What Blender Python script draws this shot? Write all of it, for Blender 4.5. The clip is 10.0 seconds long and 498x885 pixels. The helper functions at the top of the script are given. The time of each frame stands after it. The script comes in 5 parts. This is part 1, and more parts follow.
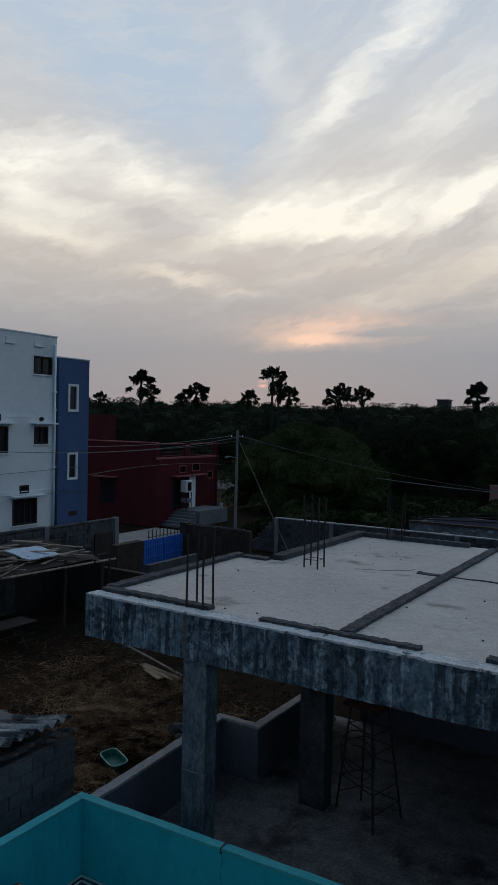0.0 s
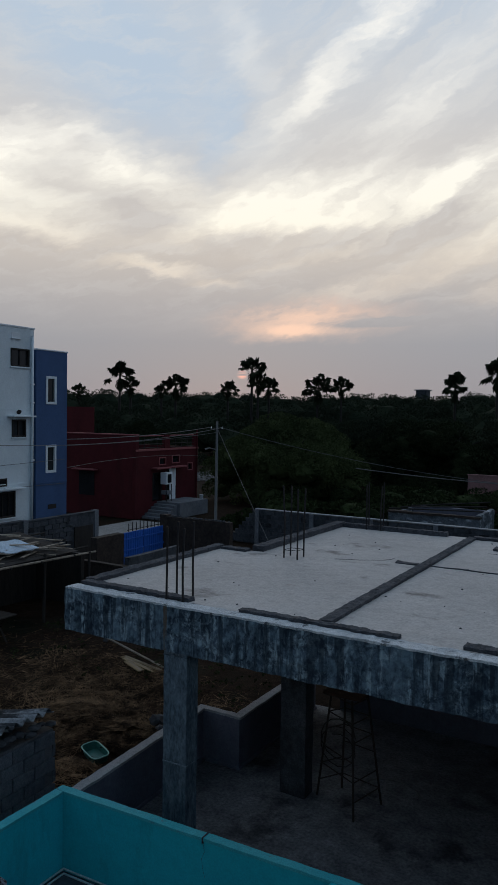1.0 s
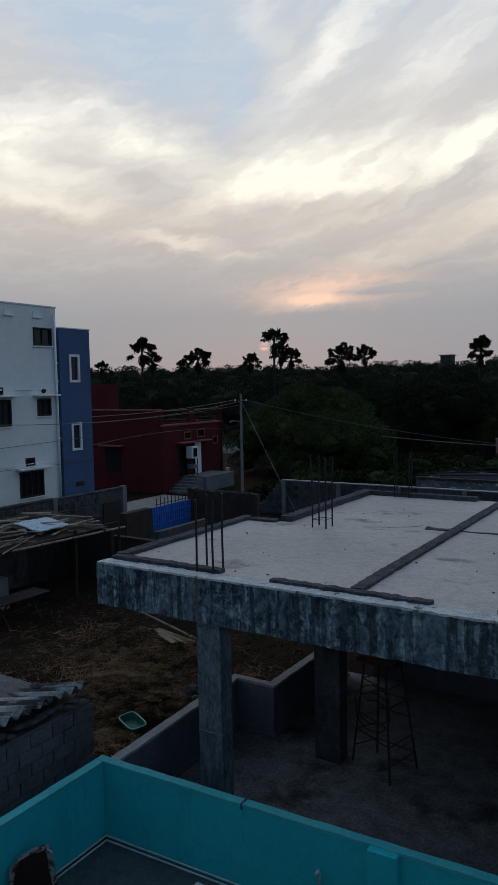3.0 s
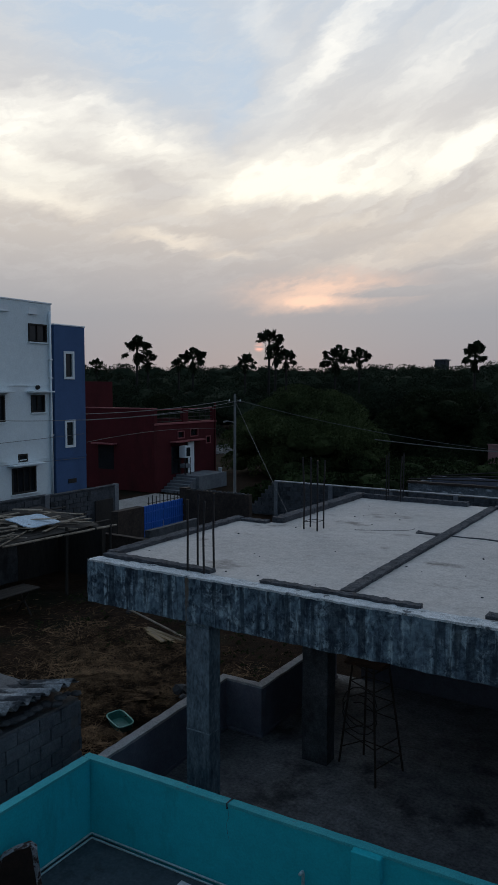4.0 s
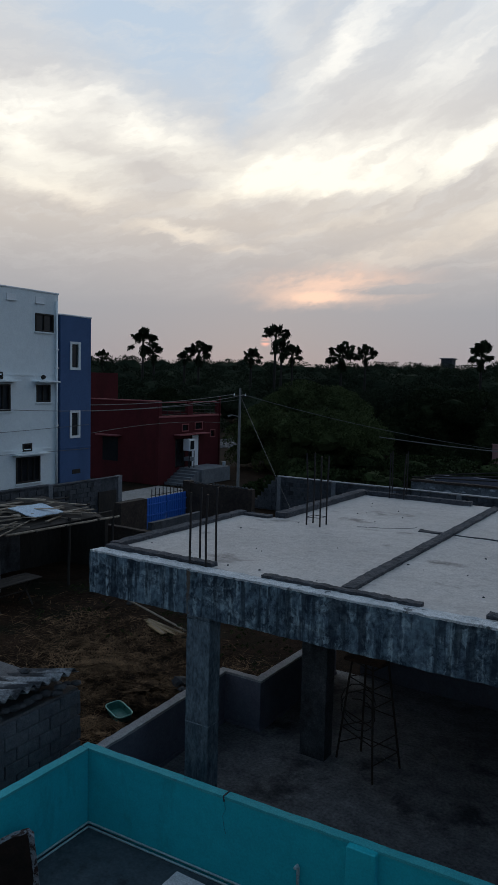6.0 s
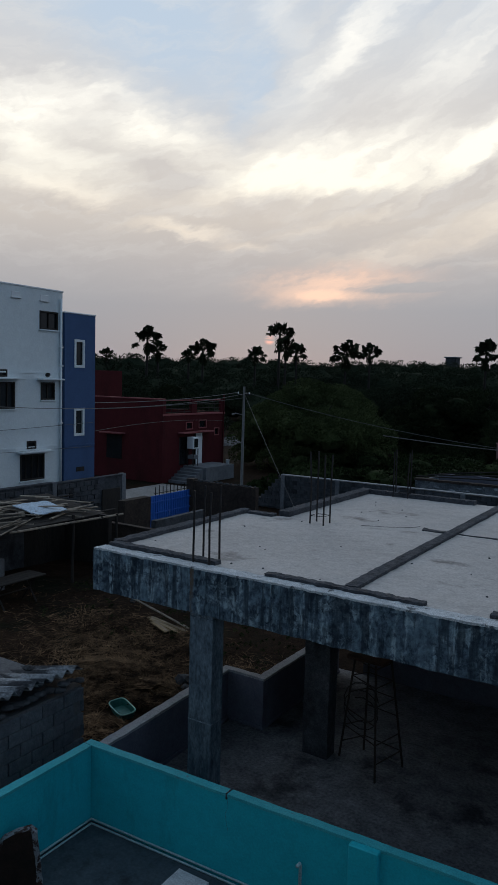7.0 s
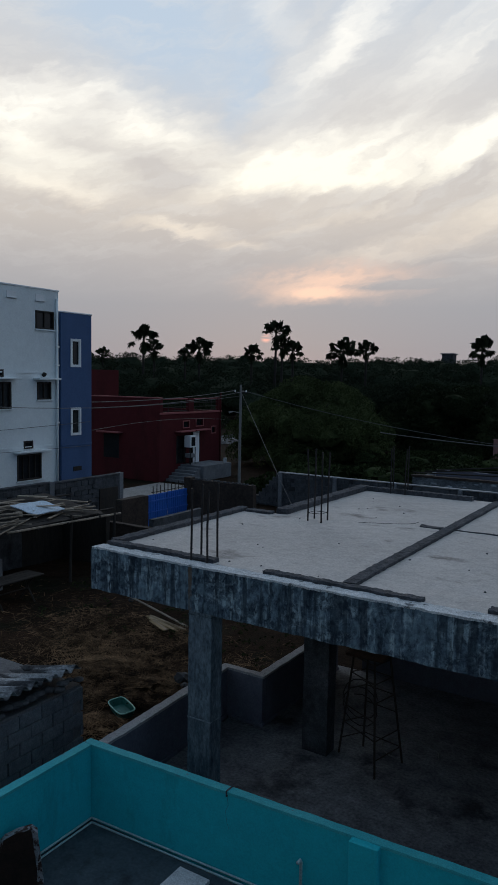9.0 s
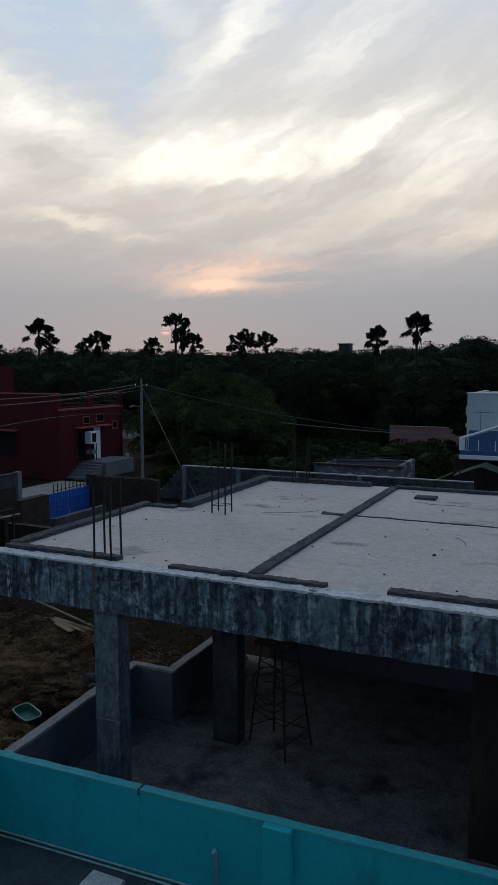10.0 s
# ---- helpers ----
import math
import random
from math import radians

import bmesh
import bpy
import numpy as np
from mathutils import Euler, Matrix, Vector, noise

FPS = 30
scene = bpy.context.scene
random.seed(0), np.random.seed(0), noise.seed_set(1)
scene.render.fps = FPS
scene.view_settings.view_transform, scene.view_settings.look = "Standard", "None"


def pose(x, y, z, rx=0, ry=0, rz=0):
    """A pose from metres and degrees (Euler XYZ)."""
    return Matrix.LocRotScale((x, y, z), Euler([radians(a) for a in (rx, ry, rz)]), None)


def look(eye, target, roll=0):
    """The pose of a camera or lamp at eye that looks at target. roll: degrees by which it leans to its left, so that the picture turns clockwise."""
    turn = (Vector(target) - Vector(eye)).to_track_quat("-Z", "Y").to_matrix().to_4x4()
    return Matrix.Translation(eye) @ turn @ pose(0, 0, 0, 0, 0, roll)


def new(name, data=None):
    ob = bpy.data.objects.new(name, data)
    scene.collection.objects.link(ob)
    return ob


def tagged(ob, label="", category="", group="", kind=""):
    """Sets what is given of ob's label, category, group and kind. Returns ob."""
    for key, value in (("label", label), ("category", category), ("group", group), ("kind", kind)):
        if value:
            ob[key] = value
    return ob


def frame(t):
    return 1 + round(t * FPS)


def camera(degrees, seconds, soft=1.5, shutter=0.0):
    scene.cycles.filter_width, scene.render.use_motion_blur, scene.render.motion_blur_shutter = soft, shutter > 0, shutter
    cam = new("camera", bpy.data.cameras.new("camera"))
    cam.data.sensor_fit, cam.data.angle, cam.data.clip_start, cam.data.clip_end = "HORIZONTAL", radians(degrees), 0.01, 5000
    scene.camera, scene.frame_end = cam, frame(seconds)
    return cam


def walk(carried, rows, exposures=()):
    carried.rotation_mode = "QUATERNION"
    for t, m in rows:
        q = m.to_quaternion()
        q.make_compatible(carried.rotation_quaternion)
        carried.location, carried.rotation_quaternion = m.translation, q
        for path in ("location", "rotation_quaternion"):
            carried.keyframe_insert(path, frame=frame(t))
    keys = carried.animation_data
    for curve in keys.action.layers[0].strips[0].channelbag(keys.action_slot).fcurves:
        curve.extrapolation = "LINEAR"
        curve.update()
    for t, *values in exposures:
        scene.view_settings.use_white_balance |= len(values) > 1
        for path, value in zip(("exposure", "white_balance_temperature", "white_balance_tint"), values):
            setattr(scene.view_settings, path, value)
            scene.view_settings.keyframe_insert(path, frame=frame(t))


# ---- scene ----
# World: x along the neighbour's slab front, y into the depth, z up from the yard.
cam = camera(37.86, 10.0, soft=0.9)
walk(cam, [
    (0, pose(0.022, -0.029, 6.414, 88.53, -1.25, 32.10)),
    (0.5, pose(0.051, -0.032, 6.419, 87.57, 0.22, 31.18)),
    (1, pose(0.036, -0.014, 6.417, 87.87, -0.87, 30.52)),
    (1.5, pose(0.039, -0.023, 6.421, 87.38, -0.94, 30.44)),
    (2, pose(0.016, -0.025, 6.415, 87.59, -1.83, 32.52)),
    (2.5, pose(0.036, -0.040, 6.419, 87.32, -1.14, 32.97)),
    (3, pose(-0.011, 0.033, 6.390, 85.68, 1.15, 32.34)),
    (4.5, pose(0.014, -0.005, 6.403, 85.69, -0.67, 31.58)),
    (5, pose(0.011, -0.006, 6.402, 85.64, -0.78, 31.46)),
    (5.5, pose(-0.003, 0.002, 6.396, 85.48, -1.06, 31.87)),
    (7, pose(0.000, -0.001, 6.401, 85.13, -1.50, 32.63)),
    (7.5, pose(-0.002, 0.005, 6.399, 85.14, -1.52, 32.44)),
    (8, pose(0.000, 0.000, 6.400, 85.20, -1.50, 32.50)),
    (8.5, pose(-0.004, 0.023, 6.393, 85.07, -1.52, 32.43)),
    (9, pose(0.001, 0.002, 6.395, 84.99, -1.03, 32.37)),
    (9.5, pose(0.013, 0.036, 6.394, 85.25, 0.10, 29.77)),
    (10, pose(0.024, 0.023, 6.405, 84.45, 0.15, 24.62)),
], exposures=((0, -0.16), (1.0, -0.12), (3.2, -0.08), (4.3, 0.0), (10, 0.0)))

# ---- world, sun ----
SUN_AZ, SUN_EL = -31.1, 3.2          # degrees, azimuth from +y towards +x


def sky_world():
    w = bpy.data.worlds.new("sky")
    w.use_nodes = True
    nt = w.node_tree
    nt.nodes.clear()
    N, L = nt.nodes.new, nt.links.new

    def put(sock, v):
        if isinstance(v, bpy.types.NodeSocket):
            L(v, sock)
        else:
            sock.default_value = v

    def math_(op, a, b=0.0, c=None, clamp=False):
        n = N("ShaderNodeMath")
        n.operation, n.use_clamp = op, clamp
        put(n.inputs[0], a)
        put(n.inputs[1], b)
        if c is not None:
            put(n.inputs[2], c)
        return n.outputs[0]

    def vec(op, a, b):
        n = N("ShaderNodeVectorMath")
        n.operation = op
        put(n.inputs[0], a)
        put(n.inputs[1], b)
        return n.outputs["Value"] if op == "LENGTH" else n.outputs[0]

    def ranged(v, a, b, c=0.0, d=1.0, smooth=True):
        n = N("ShaderNodeMapRange")
        n.interpolation_type = "SMOOTHSTEP" if smooth else "LINEAR"
        put(n.inputs[0], v)
        for i, q in enumerate((a, b, c, d)):
            put(n.inputs[i + 1], q)
        return n.outputs[0]

    def mapped(v, place, turn, size):
        n = N("ShaderNodeMapping")
        n.vector_type = "TEXTURE"
        put(n.inputs["Vector"], v)
        n.inputs["Location"].default_value = place
        n.inputs["Rotation"].default_value = (0, 0, radians(turn))
        n.inputs["Scale"].default_value = size
        return n.outputs[0]

    def noise_(v, scale, detail, rough=0.55, distortion=0.0):
        n = N("ShaderNodeTexNoise")
        put(n.inputs["Vector"], v)
        n.inputs["Scale"].default_value, n.inputs["Detail"].default_value = scale, detail
        n.inputs["Roughness"].default_value, n.inputs["Distortion"].default_value = rough, distortion
        return n

    def mixed(f, a, b):
        n = N("ShaderNodeMix")
        n.data_type = "RGBA"
        put(n.inputs[0], f)
        put(n.inputs[6], a)
        put(n.inputs[7], b)
        return n.outputs[2]

    def ramp(v, stops):
        n = N("ShaderNodeValToRGB")
        put(n.inputs[0], v)
        el = n.color_ramp.elements
        while len(el) < len(stops):
            el.new(0.5)
        for e, (p, c) in zip(el, stops):
            e.position, e.color = p, (*c, 1)
        return n.outputs[0]

    co = N("ShaderNodeTexCoord").outputs["Generated"]
    sep = N("ShaderNodeSeparateXYZ")
    L(co, sep.inputs[0])
    x, y, z = sep.outputs
    az = math_("MULTIPLY", math_("ARCTAN2", x, y), 57.2958)
    el = math_("MULTIPLY", math_("ARCSINE", z), 57.2958)
    comb = N("ShaderNodeCombineXYZ")
    L(az, comb.inputs[0])
    L(el, comb.inputs[1])
    flat = comb.outputs[0]
    # wind-torn edges
    warp = noise_(mapped(flat, (0, 0, 0), 22, (9, 4, 1)), 1.0, 4, 0.55)
    off = vec("MULTIPLY", vec("SUBTRACT", warp.outputs["Color"], (0.5, 0.5, 0.5)), (4.2, 2.2, 0))
    tatter = noise_(mapped(flat, (5, 3, 0), 14, (2.4, 1.0, 1)), 1.0, 6, 0.6)
    off2 = vec("MULTIPLY", vec("SUBTRACT", tatter.outputs["Color"], (0.5, 0.5, 0.5)), (3.4, 2.0, 0))
    p = vec("ADD", vec("ADD", flat, off), off2)

    def lerp(f, a, b):
        return math_("ADD", a, math_("MULTIPLY", f, math_("SUBTRACT", b, a)))

    # high cirrus is combed up to the north, the lower and southern clouds lie flat
    comb_ = math_("MULTIPLY", ranged(az, -37, -27), ranged(el, 9.5, 15))
    fine = lerp(comb_, noise_(mapped(p, (2, 7, 0), 4, (9.0, 2.1, 1)), 1.0, 6, 0.58, 0.2).outputs["Fac"],
                noise_(mapped(p, (3, 1, 0), 24, (8.5, 1.5, 1)), 1.0, 6, 0.6, 0.2).outputs["Fac"])
    puffs = noise_(mapped(p, (1, 5, 0), 8, (5.5, 2.6, 1)), 1.0, 6, 0.6, 0.4).outputs["Fac"]

    # bright cloud banks: azimuth, elevation, lean, half length, half width, amount
    banks = ((-48.3, 19.6, 8, 5.8, 1.49, 0.95), (-50.1, 17.9, -5, 3.6, 1.72, 0.55), (-41.5, 18.7, -12, 3.6, 1.6, 0.6), (-47.2, 16.5, 5, 7.8, 1.83, 0.56),
             (-37.4, 17.2, -20, 5.4, 2.0, 0.5), (-48.4, 14.2, 4, 7.1, 1.26, 0.5), (-45.1, 13.5, -6, 5.3, 0.8, 0.4), (-38.6, 11.2, -3, 4.1, 0.52, 0.45),
             (-33.5, 10.1, -4, 2.3, 0.46, 0.4), (-34.7, 13.9, 15, 4.7, 1.14, 0.35), (-27.2, 15.8, 8, 7.7, 2.4, 1.25), (-30.7, 15.0, 10, 3.6, 1.03, 0.6),
             (-21.2, 16.3, 18, 7.2, 1.6, 0.42), (-15.8, 16.7, 28, 5.4, 0.8, 0.66), (-15.0, 18.3, 28, 4.2, 0.92, 0.5), (-23.2, 26.1, 45, 7.0, 1.26, 0.58),
             (-19.9, 28.6, 48, 4.6, 1.49, 0.6), (-27.4, 22.2, 38, 7.4, 1.72, 0.35), (-31.0, 25.9, -60, 3.8, 1.43, 0.3), (-16.4, 23.5, 35, 6.9, 1.72, 0.3),
             (-24.5, 12.3, 12, 7.0, 0.46, 0.3), (-18.5, 10.6, 8, 5.8, 0.92, 0.3), (-23.5, 9.4, 4, 5.8, 0.57, 0.2), (-16.1, 17.2, 22, 6.6, 1.26, 0.42),
             (-9.5, 16.0, 15, 4.8, 2.0, 0.66), (-11.8, 13.1, 14, 7.1, 1.26, 0.5), (-8.5, 10.2, 10, 5.2, 1.26, 0.5), (-11.1, 17.3, 25, 3.6, 0.8, 0.35),
             (-19.5, 21.7, 35, 9.9, 2.86, 0.3), (-27.1, 13.6, 8, 5.3, 0.57, -0.35), (-38.6, 14.9, -10, 4.1, 0.69, -0.2), (-46.4, 17.2, -8, 3.6, 0.57, -0.3),
             (-43.5, 19.7, 0, 1.5, 0.8, -0.4), (-23.8, 19.1, 20, 6.1, 1.03, -0.2), (-16.9, 14.6, 22, 6.5, 0.57, -0.3), (-33.0, 17.2, -50, 1.8, 2.29, -0.1),
             (20.0, 18.0, 5, 26.0, 6.0, 0.5), (-85.0, 18.0, 0, 26.0, 6.0, 0.5))
    total = None
    for a, e, lean, le, wi, amount in banks:
        d = vec("LENGTH", mapped(p, (a, e, 0), lean, (le, wi, 1)), (0, 0, 0))
        g = math_("MULTIPLY", ranged(d, 0.0, 1.55, 1.0, 0.0), amount)
        total = g if total is None else math_("ADD", total, g)
    wisp = lerp(comb_, noise_(mapped(p, (4, 3, 0), 6, (6.0, 1.1, 1)), 1.0, 6, 0.6, 0.0).outputs["Fac"],
                noise_(mapped(p, (7, 2, 0), 32, (8.0, 0.9, 1)), 1.0, 6, 0.58, 0.0).outputs["Fac"])
    tex = math_("ADD", math_("MULTIPLY", ranged(fine, 0.34, 0.66), 0.45), math_("MULTIPLY", ranged(puffs, 0.36, 0.64), 0.45))
    tex = math_("ADD", tex, math_("MULTIPLY", ranged(wisp, 0.34, 0.68), 0.22))
    bright = math_("MULTIPLY", total, math_("ADD", math_("MULTIPLY", tex, 0.75), 0.42), clamp=True)
    # grey veil that carries the banks, thinner to the zenith and in one blue gap
    base = ramp(ranged(el, 0, 40, smooth=False), SKY_BASE)
    gap = ranged(vec("LENGTH", mapped(p, (-40.6, 25.1, 0), -24, (14, 5.6, 1)), (0, 0, 0)), 0.2, 1.25, 1.0, 0.0)
    gap2 = ranged(vec("LENGTH", mapped(p, (-33.3, 22.0, 0), 80, (5.2, 2.9, 1)), (0, 0, 0)), 0.2, 1.25, 1.0, 0.0)
    gap = math_("MAXIMUM", gap, gap2)
    base = mixed(math_("MULTIPLY", gap, 0.75), base, (0.45, 0.565, 0.70, 1))
    base = mixed(math_("MULTIPLY", math_("MULTIPLY", ranged(wisp, 0.42, 0.68), ranged(el, 5, 13)), 0.32), base, (0.70, 0.69, 0.67, 1))
    lit = ramp(ranged(el, 0, 40, smooth=False), SKY_LIT)
    colour = mixed(bright, base, lit)
    # low peach bank above the sun, and the sun's red disc behind the haze
    pe = ranged(vec("LENGTH", mapped(p, (-25.7, 7.5, 0), 4, (6.6, 1.35, 1)), (0, 0, 0)), 0.1, 1.5, 0.8, 0.0)
    pe = math_("MULTIPLY", pe, math_("ADD", math_("MULTIPLY", ranged(fine, 0.3, 0.65), 0.8), 0.3))
    tip = ranged(vec("LENGTH", mapped(vec("ADD", flat, vec("MULTIPLY", off2, (0.5, 0.25, 0))), (-26.8, 6.7, 0), 0, (3.6, 0.42, 1)), (0, 0, 0)), 0.1, 1.4, 0.5, 0.0)
    bar = ranged(vec("LENGTH", mapped(vec("ADD", flat, vec("MULTIPLY", off2, (0.5, 0.35, 0))), (-20.7, 7.3, 0), 3, (4.4, 0.34, 1)), (0, 0, 0)), 0.2, 1.4, 0.42, 0.0)
    pe = math_("SUBTRACT", math_("ADD", pe, tip), bar, clamp=True)
    colour = mixed(pe, colour, (0.94, 0.64, 0.49, 1))
    disc = ranged(vec("LENGTH", mapped(flat, (SUN_AZ, SUN_EL, 0), 0, (0.40, 0.36, 1)), (0, 0, 0)), 0.3, 1.3, 1.0, 0.0)
    bars = ranged(noise_(mapped(flat, (0, 0.1, 0), 0, (4, 0.28, 1)), 1.0, 2).outputs["Fac"], 0.46, 0.58)
    colour = mixed(math_("MULTIPLY", disc, math_("MULTIPLY", bars, 0.85)), colour, (1.0, 0.50, 0.40, 1))
    # away from the sunset the dusk sky falls off to a deep blue grey
    toward = N("ShaderNodeVectorMath")
    toward.operation = "DOT_PRODUCT"
    L(co, toward.inputs[0])
    toward.inputs[1].default_value = (math.sin(radians(SUN_AZ)), math.cos(radians(SUN_AZ)), 0)
    colour = mixed(ranged(toward.outputs["Value"], -0.5, 0.78), (0.135, 0.205, 0.30, 1), colour)
    below = ranged(el, -1.5, 0.5)
    colour = mixed(below, (0.10, 0.09, 0.08, 1), colour)

    nish = N("ShaderNodeTexSky")
    nish.sky_type, nish.sun_disc = "NISHITA", False
    nish.sun_elevation, nish.sun_rotation = radians(SUN_EL), radians(SUN_AZ)
    b0, b1 = N("ShaderNodeBackground"), N("ShaderNodeBackground")
    L(nish.outputs[0], b0.inputs[0])
    b0.inputs[1].default_value = 0.05
    L(colour, b1.inputs[0])
    b1.inputs[1].default_value = SKY_GAIN
    mx, out = N("ShaderNodeMixShader"), N("ShaderNodeOutputWorld")
    mx.inputs[0].default_value = 0.96          # cloud cover
    L(b0.outputs[0], mx.inputs[1])
    L(b1.outputs[0], mx.inputs[2])
    L(mx.outputs[0], out.inputs[0])
    scene.world = w


SKY_GAIN = 1.15
SKY_BASE = ((0.0, (0.285, 0.275, 0.305)), (0.14, (0.325, 0.330, 0.358)), (0.21, (0.415, 0.40, 0.405)), (0.3, (0.56, 0.515, 0.475)), (0.5, (0.60, 0.585, 0.575)), (0.7, (0.52, 0.585, 0.665)), (1.0, (0.37, 0.48, 0.62)))
SKY_LIT = ((0.0, (0.80, 0.60, 0.48)), (0.2, (0.88, 0.72, 0.57)), (0.29, (0.97, 0.855, 0.70)), (0.37, (0.99, 0.945, 0.825)), (0.5, (0.98, 0.955, 0.88)), (1.0, (0.84, 0.85, 0.86)))
sky_world()

sun = new("sun", bpy.data.lights.new("sun", "SUN"))
sun.data.energy, sun.data.angle, sun.data.color = 0.5, radians(12), (1.0, 0.72, 0.52)
sa, se = radians(SUN_AZ), radians(SUN_EL)
sun.matrix_world = look((0, 0, 60), Vector((0, 0, 60)) - Vector((math.sin(sa) * math.cos(se), math.cos(sa) * math.cos(se), math.sin(se))))


# ---- materials ----
def mat(name, dark, light, fine=6.0, coarse=0.8, rough=0.85, bump=0.25, stretch=(1, 1, 1), stain=None, stain_at=(0.52, 0.68), stain_stretch=(1, 1, 1), stain_scale=1.2, metal=0.0, depth=0.02, grain=0.28, span=(0.36, 0.64), spec=0.3):
    m = bpy.data.materials.new(name)
    m.use_nodes = True
    nt = m.node_tree
    N, L = nt.nodes.new, nt.links.new
    bs = nt.nodes["Principled BSDF"]
    bs.inputs["Roughness"].default_value, bs.inputs["Metallic"].default_value = rough, metal
    bs.inputs["Specular IOR Level"].default_value = spec
    co, info = N("ShaderNodeTexCoord"), N("ShaderNodeObjectInfo")
    add = N("ShaderNodeVectorMath")
    L(co.outputs["Object"], add.inputs[0])
    sc = N("ShaderNodeMath")
    sc.operation = "MULTIPLY"
    L(info.outputs["Random"], sc.inputs[0])
    sc.inputs[1].default_value = 37.0
    L(sc.outputs[0], add.inputs[1])

    def nz(scale, st, detail=6.0):
        mp, n = N("ShaderNodeMapping"), N("ShaderNodeTexNoise")
        mp.inputs["Scale"].default_value = st
        L(add.outputs[0], mp.inputs["Vector"])
        L(mp.outputs[0], n.inputs["Vector"])
        n.inputs["Scale"].default_value, n.inputs["Detail"].default_value, n.inputs["Roughness"].default_value = scale, detail, 0.62
        return n.outputs["Fac"]

    def rng(v, a, b):
        r = N("ShaderNodeMapRange")
        L(v, r.inputs[0])
        r.inputs[1].default_value, r.inputs[2].default_value = a, b
        return r.outputs[0]

    def mix(f, a, b):
        n = N("ShaderNodeMix")
        n.data_type = "RGBA"
        L(f, n.inputs[0])
        for s, v in ((n.inputs[6], a), (n.inputs[7], b)):
            if isinstance(v, tuple):
                s.default_value = (*v, 1)
            else:
                L(v, s)
        return n.outputs[2]

    a, b = nz(fine, stretch), nz(coarse, stretch, 4.0)
    half = N("ShaderNodeMath")
    half.operation = "MULTIPLY_ADD"
    L(a, half.inputs[0])
    half.inputs[1].default_value = 0.5
    hb = N("ShaderNodeMath")
    hb.operation = "MULTIPLY"
    L(b, hb.inputs[0])
    hb.inputs[1].default_value = 0.5
    L(hb.outputs[0], half.inputs[2])
    col = mix(rng(half.outputs[0], *span), dark, light)
    if stain:
        col = mix(rng(nz(stain_scale, stain_stretch), *stain_at), col, stain)
    gr = N("ShaderNodeMapRange")
    L(nz(fine * 5.5, stretch, 3.0), gr.inputs[0])
    for i_, v_ in enumerate((0.3, 0.7, 1 - grain, 1 + grain)):
        gr.inputs[i_ + 1].default_value = v_
    tint = N("ShaderNodeVectorMath")
    tint.operation = "SCALE"
    L(col, tint.inputs[0])
    L(gr.outputs[0], tint.inputs["Scale"])
    L(tint.outputs[0], bs.inputs["Base Color"])
    if bump:
        bp = N("ShaderNodeBump")
        bp.inputs["Strength"].default_value, bp.inputs["Distance"].default_value = bump, depth
        L(nz(fine * 2.2, stretch), bp.inputs["Height"])
        L(bp.outputs[0], bs.inputs["Normal"])
    return m


